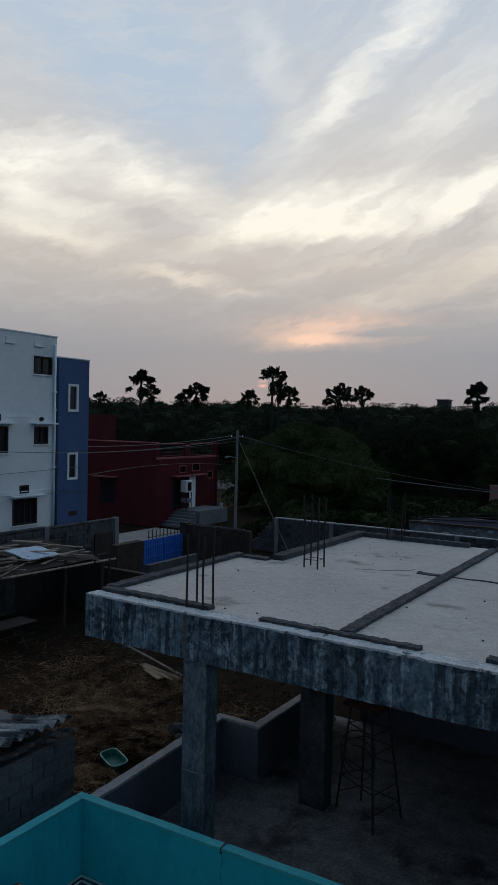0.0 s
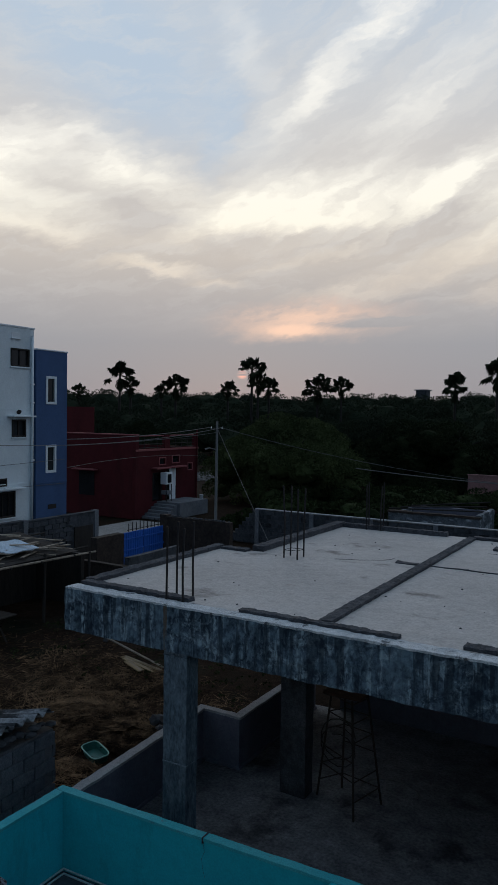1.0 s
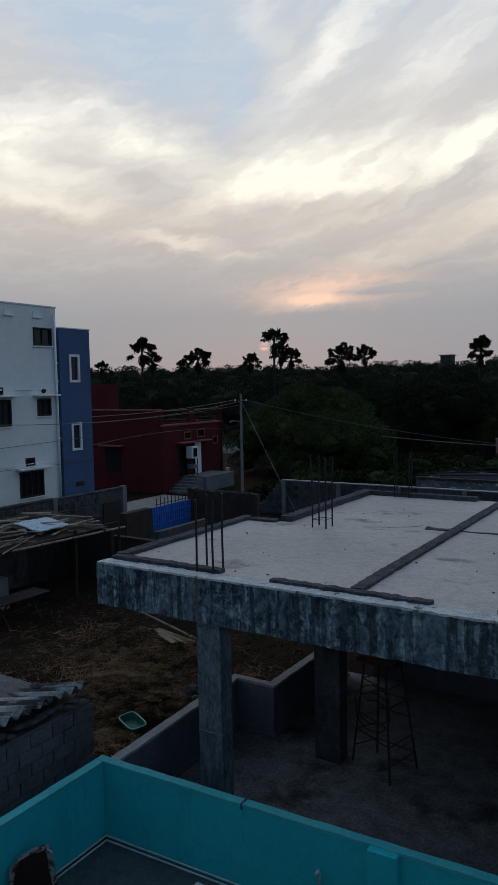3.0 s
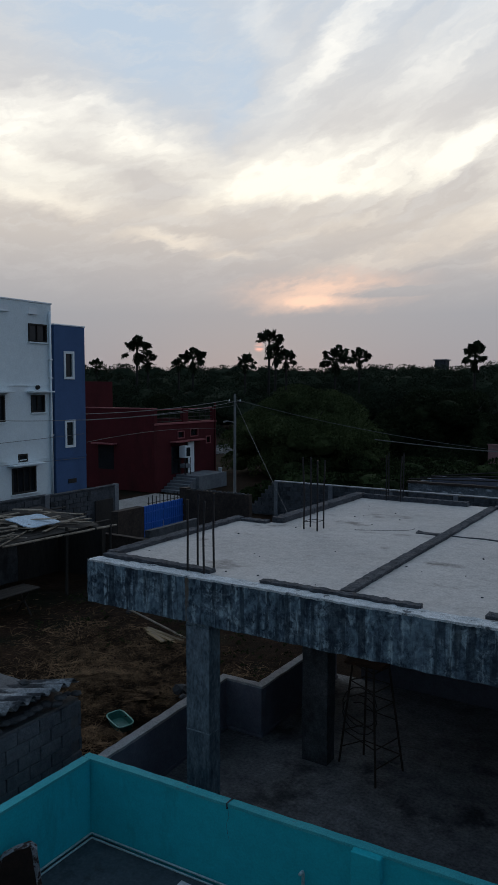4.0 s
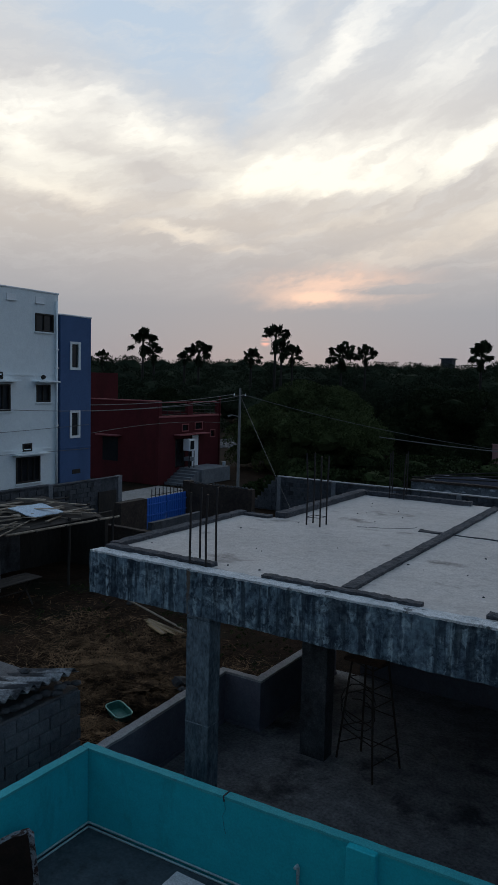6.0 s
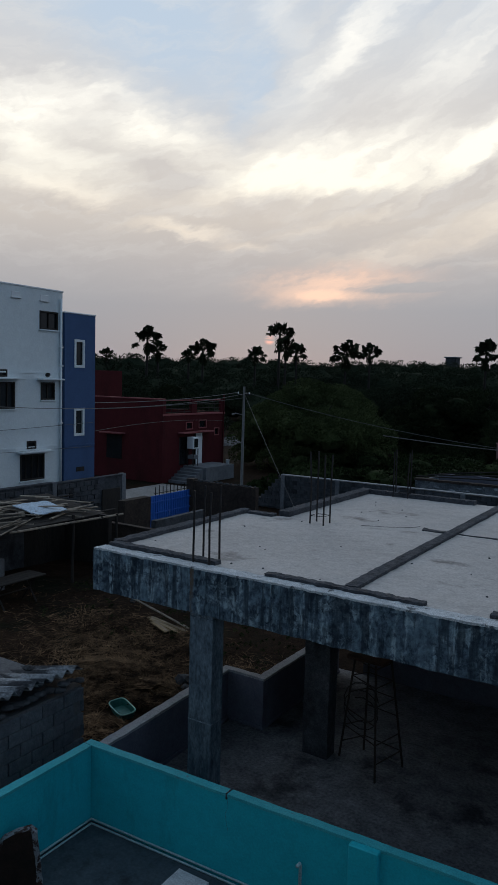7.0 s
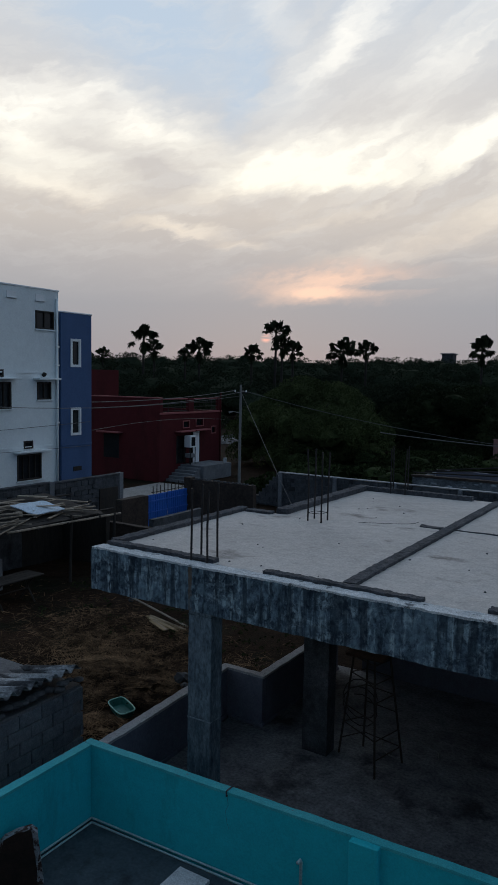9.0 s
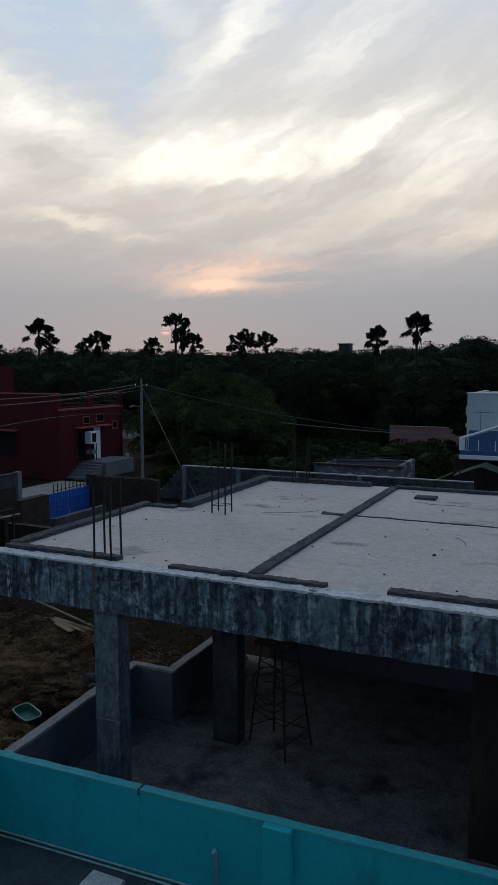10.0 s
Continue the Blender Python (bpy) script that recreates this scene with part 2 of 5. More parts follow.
M = dict(
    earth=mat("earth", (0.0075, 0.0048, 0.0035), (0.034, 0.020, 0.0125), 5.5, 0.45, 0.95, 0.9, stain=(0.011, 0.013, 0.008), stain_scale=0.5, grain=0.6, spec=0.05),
    frond=mat("dry_frond", (0.13, 0.095, 0.065), (0.30, 0.23, 0.165), 4.0, 1.0, 0.9, 0.0, grain=0.3),
    ochre=mat("ochre_board", (0.10, 0.068, 0.032), (0.27, 0.195, 0.105), 5.0, 1.2, 0.85, 0.3, stretch=(0.5, 1, 1)),
    straw=mat("straw", (0.014, 0.0085, 0.005), (0.27, 0.168, 0.095), 3.2, 0.7, 0.9, 0.0, grain=0.5, spec=0.05, span=(0.43, 0.66)),
    lane=mat("lane", (0.20, 0.19, 0.18), (0.32, 0.31, 0.30), 3.0, 0.4, 0.95, 0.3),
    slab_top=mat("slab_top", (0.385, 0.36, 0.345), (0.51, 0.48, 0.46), 6.0, 0.5, 0.9, 0.5, stain=(0.20, 0.185, 0.175), stain_at=(0.59, 0.72), stain_scale=1.3, stain_stretch=(0.8, 1.2, 1), grain=0.18),
    column=mat("column_concrete", (0.048, 0.068, 0.086), (0.20, 0.25, 0.29), 6.0, 1.8, 0.9, 0.6, stretch=(1, 1, 0.4), stain=(0.30, 0.33, 0.36), stain_at=(0.57, 0.70), stain_stretch=(3, 3, 0.25), grain=0.4, span=(0.40, 0.62)),
    lime=mat("lime_edge", (0.40, 0.42, 0.44), (0.68, 0.69, 0.70), 14.0, 2.5, 0.95, 1.0, stain=(0.12, 0.13, 0.14), stain_at=(0.60, 0.66), stain_scale=6.0, grain=0.4),
    upstand=mat("dark_screed", (0.028, 0.030, 0.037), (0.10, 0.104, 0.115), 18.0, 3.0, 0.95, 1.0, grain=0.55),
    floor=mat("rough_floor", (0.085, 0.086, 0.094), (0.22, 0.22, 0.228), 3.5, 0.6, 0.9, 0.6, stain=(0.045, 0.045, 0.05), stain_at=(0.54, 0.66), stain_scale=1.1, grain=0.4),
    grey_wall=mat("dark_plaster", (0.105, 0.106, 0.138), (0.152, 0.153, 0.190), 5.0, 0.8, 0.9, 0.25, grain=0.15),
    wall_cap=mat("cement_cap", (0.26, 0.26, 0.27), (0.36, 0.36, 0.37), 9.0, 1.5, 0.9, 0.4),
    teal=mat("teal_paint", (0.011, 0.385, 0.46), (0.015, 0.47, 0.55), 7.0, 0.6, 0.6, 0.12, stain=(0.012, 0.29, 0.34), stain_at=(0.58, 0.74), stain_stretch=(1.5, 1.5, 0.5), grain=0.10),
    teal_worn=mat("worn_teal_cap", (0.032, 0.35, 0.40), (0.060, 0.43, 0.47), 12.0, 1.6, 0.75, 0.3, stain=(0.12, 0.20, 0.22), stain_at=(0.64, 0.72), stain_scale=4.0, grain=0.2),
    teal_floor=mat("court_floor", (0.024, 0.040, 0.052), (0.062, 0.086, 0.100), 4.0, 0.7, 0.75, 0.2, stain=(0.012, 0.018, 0.024), stain_at=(0.52, 0.68), stain_scale=1.6, grain=0.25),
    pipe=mat("white_pipe", (0.25, 0.38, 0.41), (0.36, 0.50, 0.52), 8.0, 1.0, 0.5, 0.0),
    block=mat("cement_block", (0.075, 0.083, 0.096), (0.15, 0.162, 0.18), 11.0, 1.6, 0.95, 0.7, grain=0.4),
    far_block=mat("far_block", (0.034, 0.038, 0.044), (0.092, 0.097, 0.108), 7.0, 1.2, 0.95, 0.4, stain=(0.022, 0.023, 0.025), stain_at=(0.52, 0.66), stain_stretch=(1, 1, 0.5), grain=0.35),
    mortar=mat("mortar", (0.09, 0.09, 0.095), (0.15, 0.15, 0.155), 9.0, 1.0, 0.95, 0.4),
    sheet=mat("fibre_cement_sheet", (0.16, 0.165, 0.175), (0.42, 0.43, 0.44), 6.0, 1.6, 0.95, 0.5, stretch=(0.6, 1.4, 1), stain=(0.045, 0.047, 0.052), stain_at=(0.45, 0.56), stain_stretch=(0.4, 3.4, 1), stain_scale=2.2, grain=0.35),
    stone=mat("loose_stone", (0.022, 0.023, 0.026), (0.075, 0.078, 0.083), 8.0, 1.5, 0.95, 0.6),
    steel=mat("rusty_rebar", (0.012, 0.011, 0.013), (0.035, 0.028, 0.026), 20.0, 3.0, 0.75, 0.0),
    white=mat("white_paint", (0.70, 0.75, 0.77), (0.78, 0.83, 0.845), 3.0, 0.35, 0.8, 0.08, stain=(0.60, 0.65, 0.67), stain_at=(0.55, 0.75), stain_stretch=(1, 1, 0.3), stain_scale=0.5, grain=0.06),
    pale_wall=mat("pale_blue_grey_paint", (0.40, 0.47, 0.49), (0.47, 0.54, 0.56), 3.0, 0.35, 0.85, 0.08, stain=(0.33, 0.38, 0.40), stain_at=(0.52, 0.74), stain_stretch=(1, 1, 0.3), stain_scale=0.5, grain=0.08),
    white_trim=mat("white_trim", (0.74, 0.76, 0.78), (0.80, 0.82, 0.83), 5.0, 1.0, 0.7, 0.0, grain=0.05),
    blue=mat("blue_paint", (0.048, 0.098, 0.215), (0.058, 0.115, 0.245), 3.0, 0.35, 0.75, 0.08, stain=(0.043, 0.085, 0.185), stain_at=(0.55, 0.75), stain_stretch=(1, 1, 0.3), stain_scale=0.6, grain=0.08),
    red=mat("maroon_paint", (0.064, 0.0115, 0.0145), (0.088, 0.0155, 0.0185), 3.0, 0.35, 0.9, 0.1, stain=(0.042, 0.011, 0.012), stain_at=(0.50, 0.72), stain_stretch=(1, 1, 0.3), stain_scale=0.6, grain=0.12, spec=0.15),
    red_light=mat("red_trim", (0.25, 0.07, 0.075), (0.31, 0.10, 0.10), 5.0, 0.8, 0.8, 0.0),
    glass=mat("dark_glass", (0.012, 0.014, 0.016), (0.02, 0.022, 0.025), 2.0, 0.4, 0.12, 0.0),
    # dark wood, and a shade colour for the pier, lean-to walls and room panels
    wood_shade=mat("dark_wood_and_shade", (0.018, 0.016, 0.015), (0.042, 0.035, 0.030), 6.0, 1.2, 0.85, 0.2, stretch=(1, 1, 0.2)),
    plank=mat("old_plank", (0.11, 0.088, 0.068), (0.42, 0.35, 0.275), 6.0, 1.0, 0.85, 0.3, stretch=(0.3, 1, 1)),
    tarp_blue=mat("pale_blue_sheet", (0.42, 0.52, 0.62), (0.55, 0.64, 0.73), 4.0, 1.0, 0.5, 0.2),
    gate_blue=mat("gate_blue", (0.022, 0.11, 0.44), (0.04, 0.16, 0.56), 4.0, 0.8, 0.5, 0.1, grain=0.15),
    brown_brick=mat("brown_brick", (0.030, 0.022, 0.019), (0.066, 0.048, 0.039), 8.0, 1.0, 0.95, 0.5, grain=0.4),
    concrete=mat("grey_concrete", (0.115, 0.122, 0.135), (0.20, 0.208, 0.222), 5.0, 0.8, 0.9, 0.3, grain=0.3),
    pole=mat("pole_concrete", (0.15, 0.15, 0.148), (0.25, 0.245, 0.24), 6.0, 0.8, 0.85, 0.2, stretch=(1, 1, 0.2)),
    wire=mat("wire_grey", (0.10, 0.10, 0.10), (0.16, 0.16, 0.155), 4.0, 1.0, 0.6, 0.0),
    wire_light=mat("wire_pale", (0.14, 0.135, 0.13), (0.23, 0.22, 0.21), 4.0, 1.0, 0.6, 0.0),
    tub=mat("green_plastic", (0.012, 0.082, 0.068), (0.024, 0.135, 0.112), 6.0, 1.0, 0.45, 0.05),
    tub_rim=mat("pale_green_rim", (0.16, 0.36, 0.30), (0.22, 0.44, 0.38), 8.0, 1.0, 0.5, 0.0),
    wash=mat("whitewash", (0.05, 0.058, 0.068), (0.17, 0.19, 0.21), 3.5, 1.1, 0.95, 0.5, stain=(0.38, 0.41, 0.44), stain_at=(0.52, 0.60), stain_stretch=(0.8, 0.8, 1.6), stain_scale=1.8, grain=0.4),
    pink=mat("pink_paint", (0.26, 0.135, 0.13), (0.31, 0.165, 0.155), 3.0, 0.4, 0.85, 0.1),
    leaf=mat("leaf_green", (0.009, 0.015, 0.007), (0.028, 0.037, 0.016), 0.8, 0.2, 0.95, 0.0, grain=0.2, spec=0.05),
    olive=mat("olive_leaf", (0.034, 0.044, 0.018), (0.080, 0.098, 0.038), 0.8, 0.2, 0.95, 0.0, grain=0.2, spec=0.05),
    leaf_dark=mat("leaf_dark", (0.011, 0.017, 0.011), (0.034, 0.044, 0.025), 0.25, 0.03, 0.95, 0.0, grain=0.2, spec=0.05),
    weed=mat("weed_green", (0.009, 0.015, 0.006), (0.036, 0.050, 0.018), 1.5, 0.3, 0.9, 0.0, grain=0.4, spec=0.05),
    palm_leaf=mat("palm_leaf", (0.012, 0.017, 0.009), (0.028, 0.036, 0.018), 1.5, 0.4, 0.9, 0.0, spec=0.05),
    bark=mat("bark", (0.016, 0.014, 0.012), (0.040, 0.035, 0.030), 5.0, 1.0, 0.95, 0.4, stretch=(1, 1, 0.4)),
    rubble=mat("rubble", (0.14, 0.13, 0.125), (0.30, 0.28, 0.265), 0.8, 0.2, 0.95, 0.5),
    green_cloth=mat("dark_green_cloth", (0.012, 0.030, 0.024), (0.022, 0.046, 0.036), 3.0, 0.6, 0.9, 0.1),
    cream=mat("cream_board", (0.46, 0.43, 0.36), (0.56, 0.53, 0.45), 4.0, 1.0, 0.8, 0.1),
    bag=mat("white_sack", (0.36, 0.38, 0.40), (0.50, 0.52, 0.54), 8.0, 1.5, 0.8, 0.4),
    rust_bar=mat("rusted_bar", (0.018, 0.014, 0.012), (0.05, 0.036, 0.028), 14.0, 3.0, 0.8, 0.0),
    rust=mat("rust_brown", (0.035, 0.018, 0.012), (0.085, 0.040, 0.026), 8.0, 1.5, 0.85, 0.3),
)


def beam_material():
    """Cast concrete with black mould, lime bloom, drip trails and one rust trail."""
    m = bpy.data.materials.new("weathered_beam")
    m.use_nodes = True
    nt = m.node_tree
    N, L = nt.nodes.new, nt.links.new
    bs = nt.nodes["Principled BSDF"]
    bs.inputs["Roughness"].default_value, bs.inputs["Specular IOR Level"].default_value = 0.92, 0.2
    co = N("ShaderNodeTexCoord").outputs["Object"]

    def nz(scale, st, detail=8.0, rough=0.65, distortion=0.0):
        mp, n = N("ShaderNodeMapping"), N("ShaderNodeTexNoise")
        mp.inputs["Scale"].default_value = st
        L(co, mp.inputs["Vector"])
        L(mp.outputs[0], n.inputs["Vector"])
        n.inputs["Scale"].default_value, n.inputs["Detail"].default_value = scale, detail
        n.inputs["Roughness"].default_value, n.inputs["Distortion"].default_value = rough, distortion
        return n.outputs["Fac"]

    def rng(v, a, b, c=0.0, d=1.0):
        r = N("ShaderNodeMapRange")
        L(v, r.inputs[0])
        for i, q in enumerate((a, b, c, d)):
            r.inputs[i + 1].default_value = q
        return r.outputs[0]

    def mul(a, b):
        n = N("ShaderNodeMath")
        n.operation = "MULTIPLY"
        L(a, n.inputs[0])
        L(b, n.inputs[1])
        return n.outputs[0]

    def mix(f, a, b):
        n = N("ShaderNodeMix")
        n.data_type = "RGBA"
        L(f, n.inputs[0])
        for k, v in ((6, a), (7, b)):
            if isinstance(v, tuple):
                n.inputs[k].default_value = (*v, 1)
            else:
                L(v, n.inputs[k])
        return n.outputs[2]

    mould = rng(nz(2.1, (1.0, 1.0, 0.8), 10, 0.72, 0.4), 0.45, 0.56)
    specks = rng(nz(15.0, (1.0, 1.0, 0.7), 5, 0.6, 0.6), 0.40, 0.60)
    drips = rng(nz(3.2, (3.4, 3.4, 0.32), 6, 0.6), 0.53, 0.64)
    black = rng(nz(2.7, (3.6, 3.6, 0.25), 6, 0.6), 0.49, 0.58)
    bloom = rng(nz(1.3, (1.0, 1.0, 1.6), 9, 0.75, 0.5), 0.525, 0.60)
    col = mix(mould, (0.024, 0.036, 0.054), (0.098, 0.138, 0.180))
    col = mix(mul(specks, rng(mould, 0, 1, 0.35, 0.75)), col, (0.18, 0.26, 0.305))
    col = mix(mul(drips, specks), col, (0.34, 0.43, 0.47))
    col = mix(mul(bloom, rng(specks, 0, 1, 0.1, 0.8)), col, (0.36, 0.45, 0.49))
    col = mix(rng(black, 0, 1, 0.0, 0.72), col, (0.018, 0.026, 0.038))
    sep = N("ShaderNodeSeparateXYZ")
    L(co, sep.inputs[0])
    off = N("ShaderNodeMath")
    off.operation = "COMPARE"
    L(sep.outputs[0], off.inputs[0])
    off.inputs[1].default_value, off.inputs[2].default_value = -0.27, 0.035
    col = mix(mul(off.outputs[0], rng(nz(6, (2, 2, 0.5), 4), 0.38, 0.62, 0.1, 0.85)), col, (0.13, 0.085, 0.05))
    L(col, bs.inputs["Base Color"])
    bp = N("ShaderNodeBump")
    bp.inputs["Strength"].default_value, bp.inputs["Distance"].default_value = 0.8, 0.02
    L(nz(18.0, (1, 1, 0.8), 6), bp.inputs["Height"])
    L(bp.outputs[0], bs.inputs["Normal"])
    return m


M["beam"] = beam_material()


# ---- building helpers ----
def at_base(ob):
    v = Vector()
    while ob:
        v += ob.location
        ob = ob.parent
    return v


def part(name, bm, material, parent=None, label="", smooth=False):
    """One mesh, given in world places, as a part of a thing (or on its own)."""
    me = bpy.data.meshes.new(name)
    bmesh.ops.recalc_face_normals(bm, faces=bm.faces)
    if parent:
        bmesh.ops.translate(bm, verts=bm.verts, vec=-at_base(parent))
    bm.to_mesh(me)
    bm.free()
    me.materials.append(M[material])
    if smooth:
        me.polygons.foreach_set("use_smooth", [True] * len(me.polygons))
    ob = new(name, me)
    ob.parent = parent
    return tagged(ob, label)


def thing(name, base, label, category, group="", kind=""):
    ob = new(name)
    ob.location = base
    ob.empty_display_size = 0.2
    return tagged(ob, label, category, group, kind)


def solo(name, bm, material, label, category, kind="", group="", smooth=False, base=None):
    me = bpy.data.meshes.new(name)
    bmesh.ops.recalc_face_normals(bm, faces=bm.faces)
    if base:
        bmesh.ops.translate(bm, verts=bm.verts, vec=-Vector(base))
    bm.to_mesh(me)
    bm.free()
    me.materials.append(M[material])
    if smooth:
        me.polygons.foreach_set("use_smooth", [True] * len(me.polygons))
    ob = new(name, me)
    if base:
        ob.location = base
    return tagged(ob, label, category, group, kind)


def box(x0, x1, y0, y1, z0, z1, bev=0.0, bm=None):
    bm = bm or bmesh.new()
    m = Matrix.LocRotScale(((x0 + x1) / 2, (y0 + y1) / 2, (z0 + z1) / 2), None, (x1 - x0, y1 - y0, z1 - z0))
    vs = bmesh.ops.create_cube(bm, size=1, matrix=m)["verts"]
    if bev:
        es = list({e for v in vs for e in v.link_edges})
        bmesh.ops.bevel(bm, geom=es, offset=bev, segments=1, affect="EDGES")
    return bm


def rough_box(x0, x1, y0, y1, z0, z1, step=0.12, amp=0.012, bm=None, scale=3.0):
    """A box with lumpy faces and uneven edges."""
    bm = bm or bmesh.new()
    lo, hi = (x0, y0, z0), (x1, y1, z1)
    n = [max(1, round((h - l) / step)) for l, h in zip(lo, hi)]
    n = [min(k, 320) for k in n]
    verts = {}

    def v(i, j, k):
        if (i, j, k) not in verts:
            c = Vector([l + (h - l) * a / m for l, h, a, m in zip(lo, hi, (i, j, k), n)])
            d = noise.noise_vector(c * scale) * amp + noise.noise_vector(c * scale * 3.7) * amp * 0.5
            verts[i, j, k] = bm.verts.new(c + d)
        return verts[i, j, k]

    for i in range(n[0]):
        for j in range(n[1]):
            for k in (0, n[2]):
                bm.faces.new((v(i, j, k), v(i + 1, j, k), v(i + 1, j + 1, k), v(i, j + 1, k)))
    for i in range(n[0]):
        for k in range(n[2]):
            for j in (0, n[1]):
                bm.faces.new((v(i, j, k), v(i + 1, j, k), v(i + 1, j, k + 1), v(i, j, k + 1)))
    for j in range(n[1]):
        for k in range(n[2]):
            for i in (0, n[0]):
                bm.faces.new((v(i, j, k), v(i, j + 1, k), v(i, j + 1, k + 1), v(i, j, k + 1)))
    return bm


def tube(points, radii, sides=6, bm=None):
    """A tube along points; radii a number or one for each point."""
    bm = bm or bmesh.new()
    pts = [Vector(p) for p in points]
    rad = radii if isinstance(radii, (list, tuple)) else [radii] * len(pts)
    rings = []
    for i, (p, r) in enumerate(zip(pts, rad)):
        d = (pts[min(i + 1, len(pts) - 1)] - pts[max(i - 1, 0)]).normalized()
        s = d.orthogonal().normalized() if i == 0 else (side - d * side.dot(d)).normalized()
        side = s
        u = d.cross(s)
        rings.append([bm.verts.new(p + (s * math.cos(a) + u * math.sin(a)) * r) for a in (2 * math.pi * q / sides for q in range(sides))])
    for a, b in zip(rings, rings[1:]):
        for q in range(sides):
            bm.faces.new((a[q], a[(q + 1) % sides], b[(q + 1) % sides], b[q]))
    bm.faces.new(rings[0])
    bm.faces.new(rings[-1])
    return bm


def sag(a, b, drop, n=14):
    a, b = Vector(a), Vector(b)
    return [a.lerp(b, i / n) - Vector((0, 0, drop * 4 * (i / n) * (1 - i / n))) for i in range(n + 1)]


def lump(c, r, seed=0, squash=1.0, bm=None, sub=2):
    """An uneven stone."""
    bm = bm or bmesh.new()
    vs = bmesh.ops.create_icosphere(bm, subdivisions=sub, radius=1.0)["verts"]
    o = Vector((seed * 3.1, seed * 1.7, seed))
    for v in vs:
        k = 1 + 0.35 * noise.noise(v.co * 1.4 + o)
        v.co = Vector(c) + Vector((v.co.x * r, v.co.y * r, v.co.z * r * squash)) * k
    return bm


def mesh_from(name, verts, faces, material):
    me = bpy.data.meshes.new(name)
    me.from_pydata(verts, [], faces)
    me.materials.append(M[material])
    return me


# ---- ground ----
def ground_sheet():
    xs = [-2500, -900, -350, -150, -80, -50, -35, -28] + [-24 + 0.4 * i for i in range(45)] + [-5, 0, 6, 15, 40, 150, 600, 2500]
    ys = [-2500, -600, -120, -30, -5, 2] + [4 + 0.4 * i for i in range(45)] + [25, 30, 40, 55, 80, 120, 200, 350, 900, 2500]
    vs, fs = [], []
    for y in ys:
        for x in xs:
            yard = -22 < x < -7.6 and 6 < y < 21
            z = -0.04 + (0.10 * noise.noise((x * 0.5, y * 0.5, 0)) + 0.05 * noise.noise((x * 1.7, y * 1.7, 4)) if yard else 0)
            vs.append((x, y, -0.3 if x > -7.3 and y < 14 else z))
    w = len(xs)
    for j in range(len(ys) - 1):
        for i in range(w - 1):
            fs.append((j * w + i, j * w + i + 1, (j + 1) * w + i + 1, (j + 1) * w + i))
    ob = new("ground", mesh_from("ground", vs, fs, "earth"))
    tagged(ob, "dark trampled earth with dry grass reaching to the horizon", "ground", kind="structure")


ground_sheet()
solo("lane", box(-27.9, -19.6, 24.8, 34.1, -0.2, 0.03), "lane", "pale dusty lane before the maroon house", "lane", "structure")
solo("floor_open_hall", rough_box(-7.3, 4.6, 7.6, 14.5, -0.2, 0.02, 0.25, 0.008), "floor", "rough stained cement floor under the unfinished slab", "floor", "structure")


# ---- teal courtyard ----
def teal_court():
    def skew(bm):
        for v in bm.verts:
            v.co.y += max(0.0, v.co.x + 7.3) * 0.0425
        return bm

    w = thing("courtyard_wall", (-7.3, 7.4, 0), "low teal painted courtyard wall with a worn top", "wall", kind="structure")
    part("front_wall", skew(rough_box(-7.36, 5.0, 7.34, 7.45, -0.25, 1.06, 0.2, 0.004)), "teal", w)
    part("side_wall", rough_box(-7.36, -7.24, 1.0, 7.335, -0.25, 1.06, 0.2, 0.004), "teal", w)
    part("front_cap", skew(rough_box(-7.37, 5.0, 7.328, 7.46, 1.06, 1.10, 0.07, 0.007)), "teal_worn", w, "worn and chipped pale teal coping")
    part("side_cap", rough_box(-7.37, -7.228, 1.0, 7.32, 1.06, 1.10, 0.07, 0.007), "teal_worn", w, "worn and chipped pale teal coping")
    part("pilaster", skew(box(-3.22, -2.86, 7.24, 7.345, -0.2, 1.085, 0.012)), "teal", w)
    for k, (z, y) in enumerate(((0.0, 7.315), (-0.032, 7.27))):
        part("conduit", skew(tube([(-7.22 + (7.325 - y), y, z), (-5.6, y, z), (-3.3 - k * 0.5, y, z), (-3.25 - k * 0.5, y - 0.02, z)], 0.014, 8)), "pipe", w, "thin pale water pipe along the foot of the wall")
        part("conduit", tube([(-7.22 + (7.325 - y), y, z), (-7.22 + (7.325 - y), 1.0, z)], 0.014, 8), "pipe", w, "thin pale water pipe along the foot of the wall")
    part("tap_pipe", skew(tube([(-3.84, 7.29, 0.05), (-3.84, 7.29, 0.56), (-3.84, 7.27, 0.60), (-3.84, 7.20, 0.60)], 0.02, 8)), "pipe", w, "short upright tap pipe", True)
    part("crack", skew(tube([(-4.93, 7.332, 1.05), (-4.91, 7.331, 0.92), (-4.95, 7.331, 0.83), (-4.93, 7.331, 0.70), (-4.90, 7.332, 0.6)], 0.0018, 4)), "upstand", w, "fine dark crack")
    part("cap_notch", skew(box(-4.945, -4.925, 7.321, 7.468, 1.03, 1.111)), "upstand", w, "dark gap in the coping")


teal_court()
solo("floor_courtyard", rough_box(-7.25, 5.0, -3.0, 7.36, -0.25, -0.05, 0.3, 0.004), "teal_floor", "damp blue-grey cement courtyard floor", "floor", "structure")



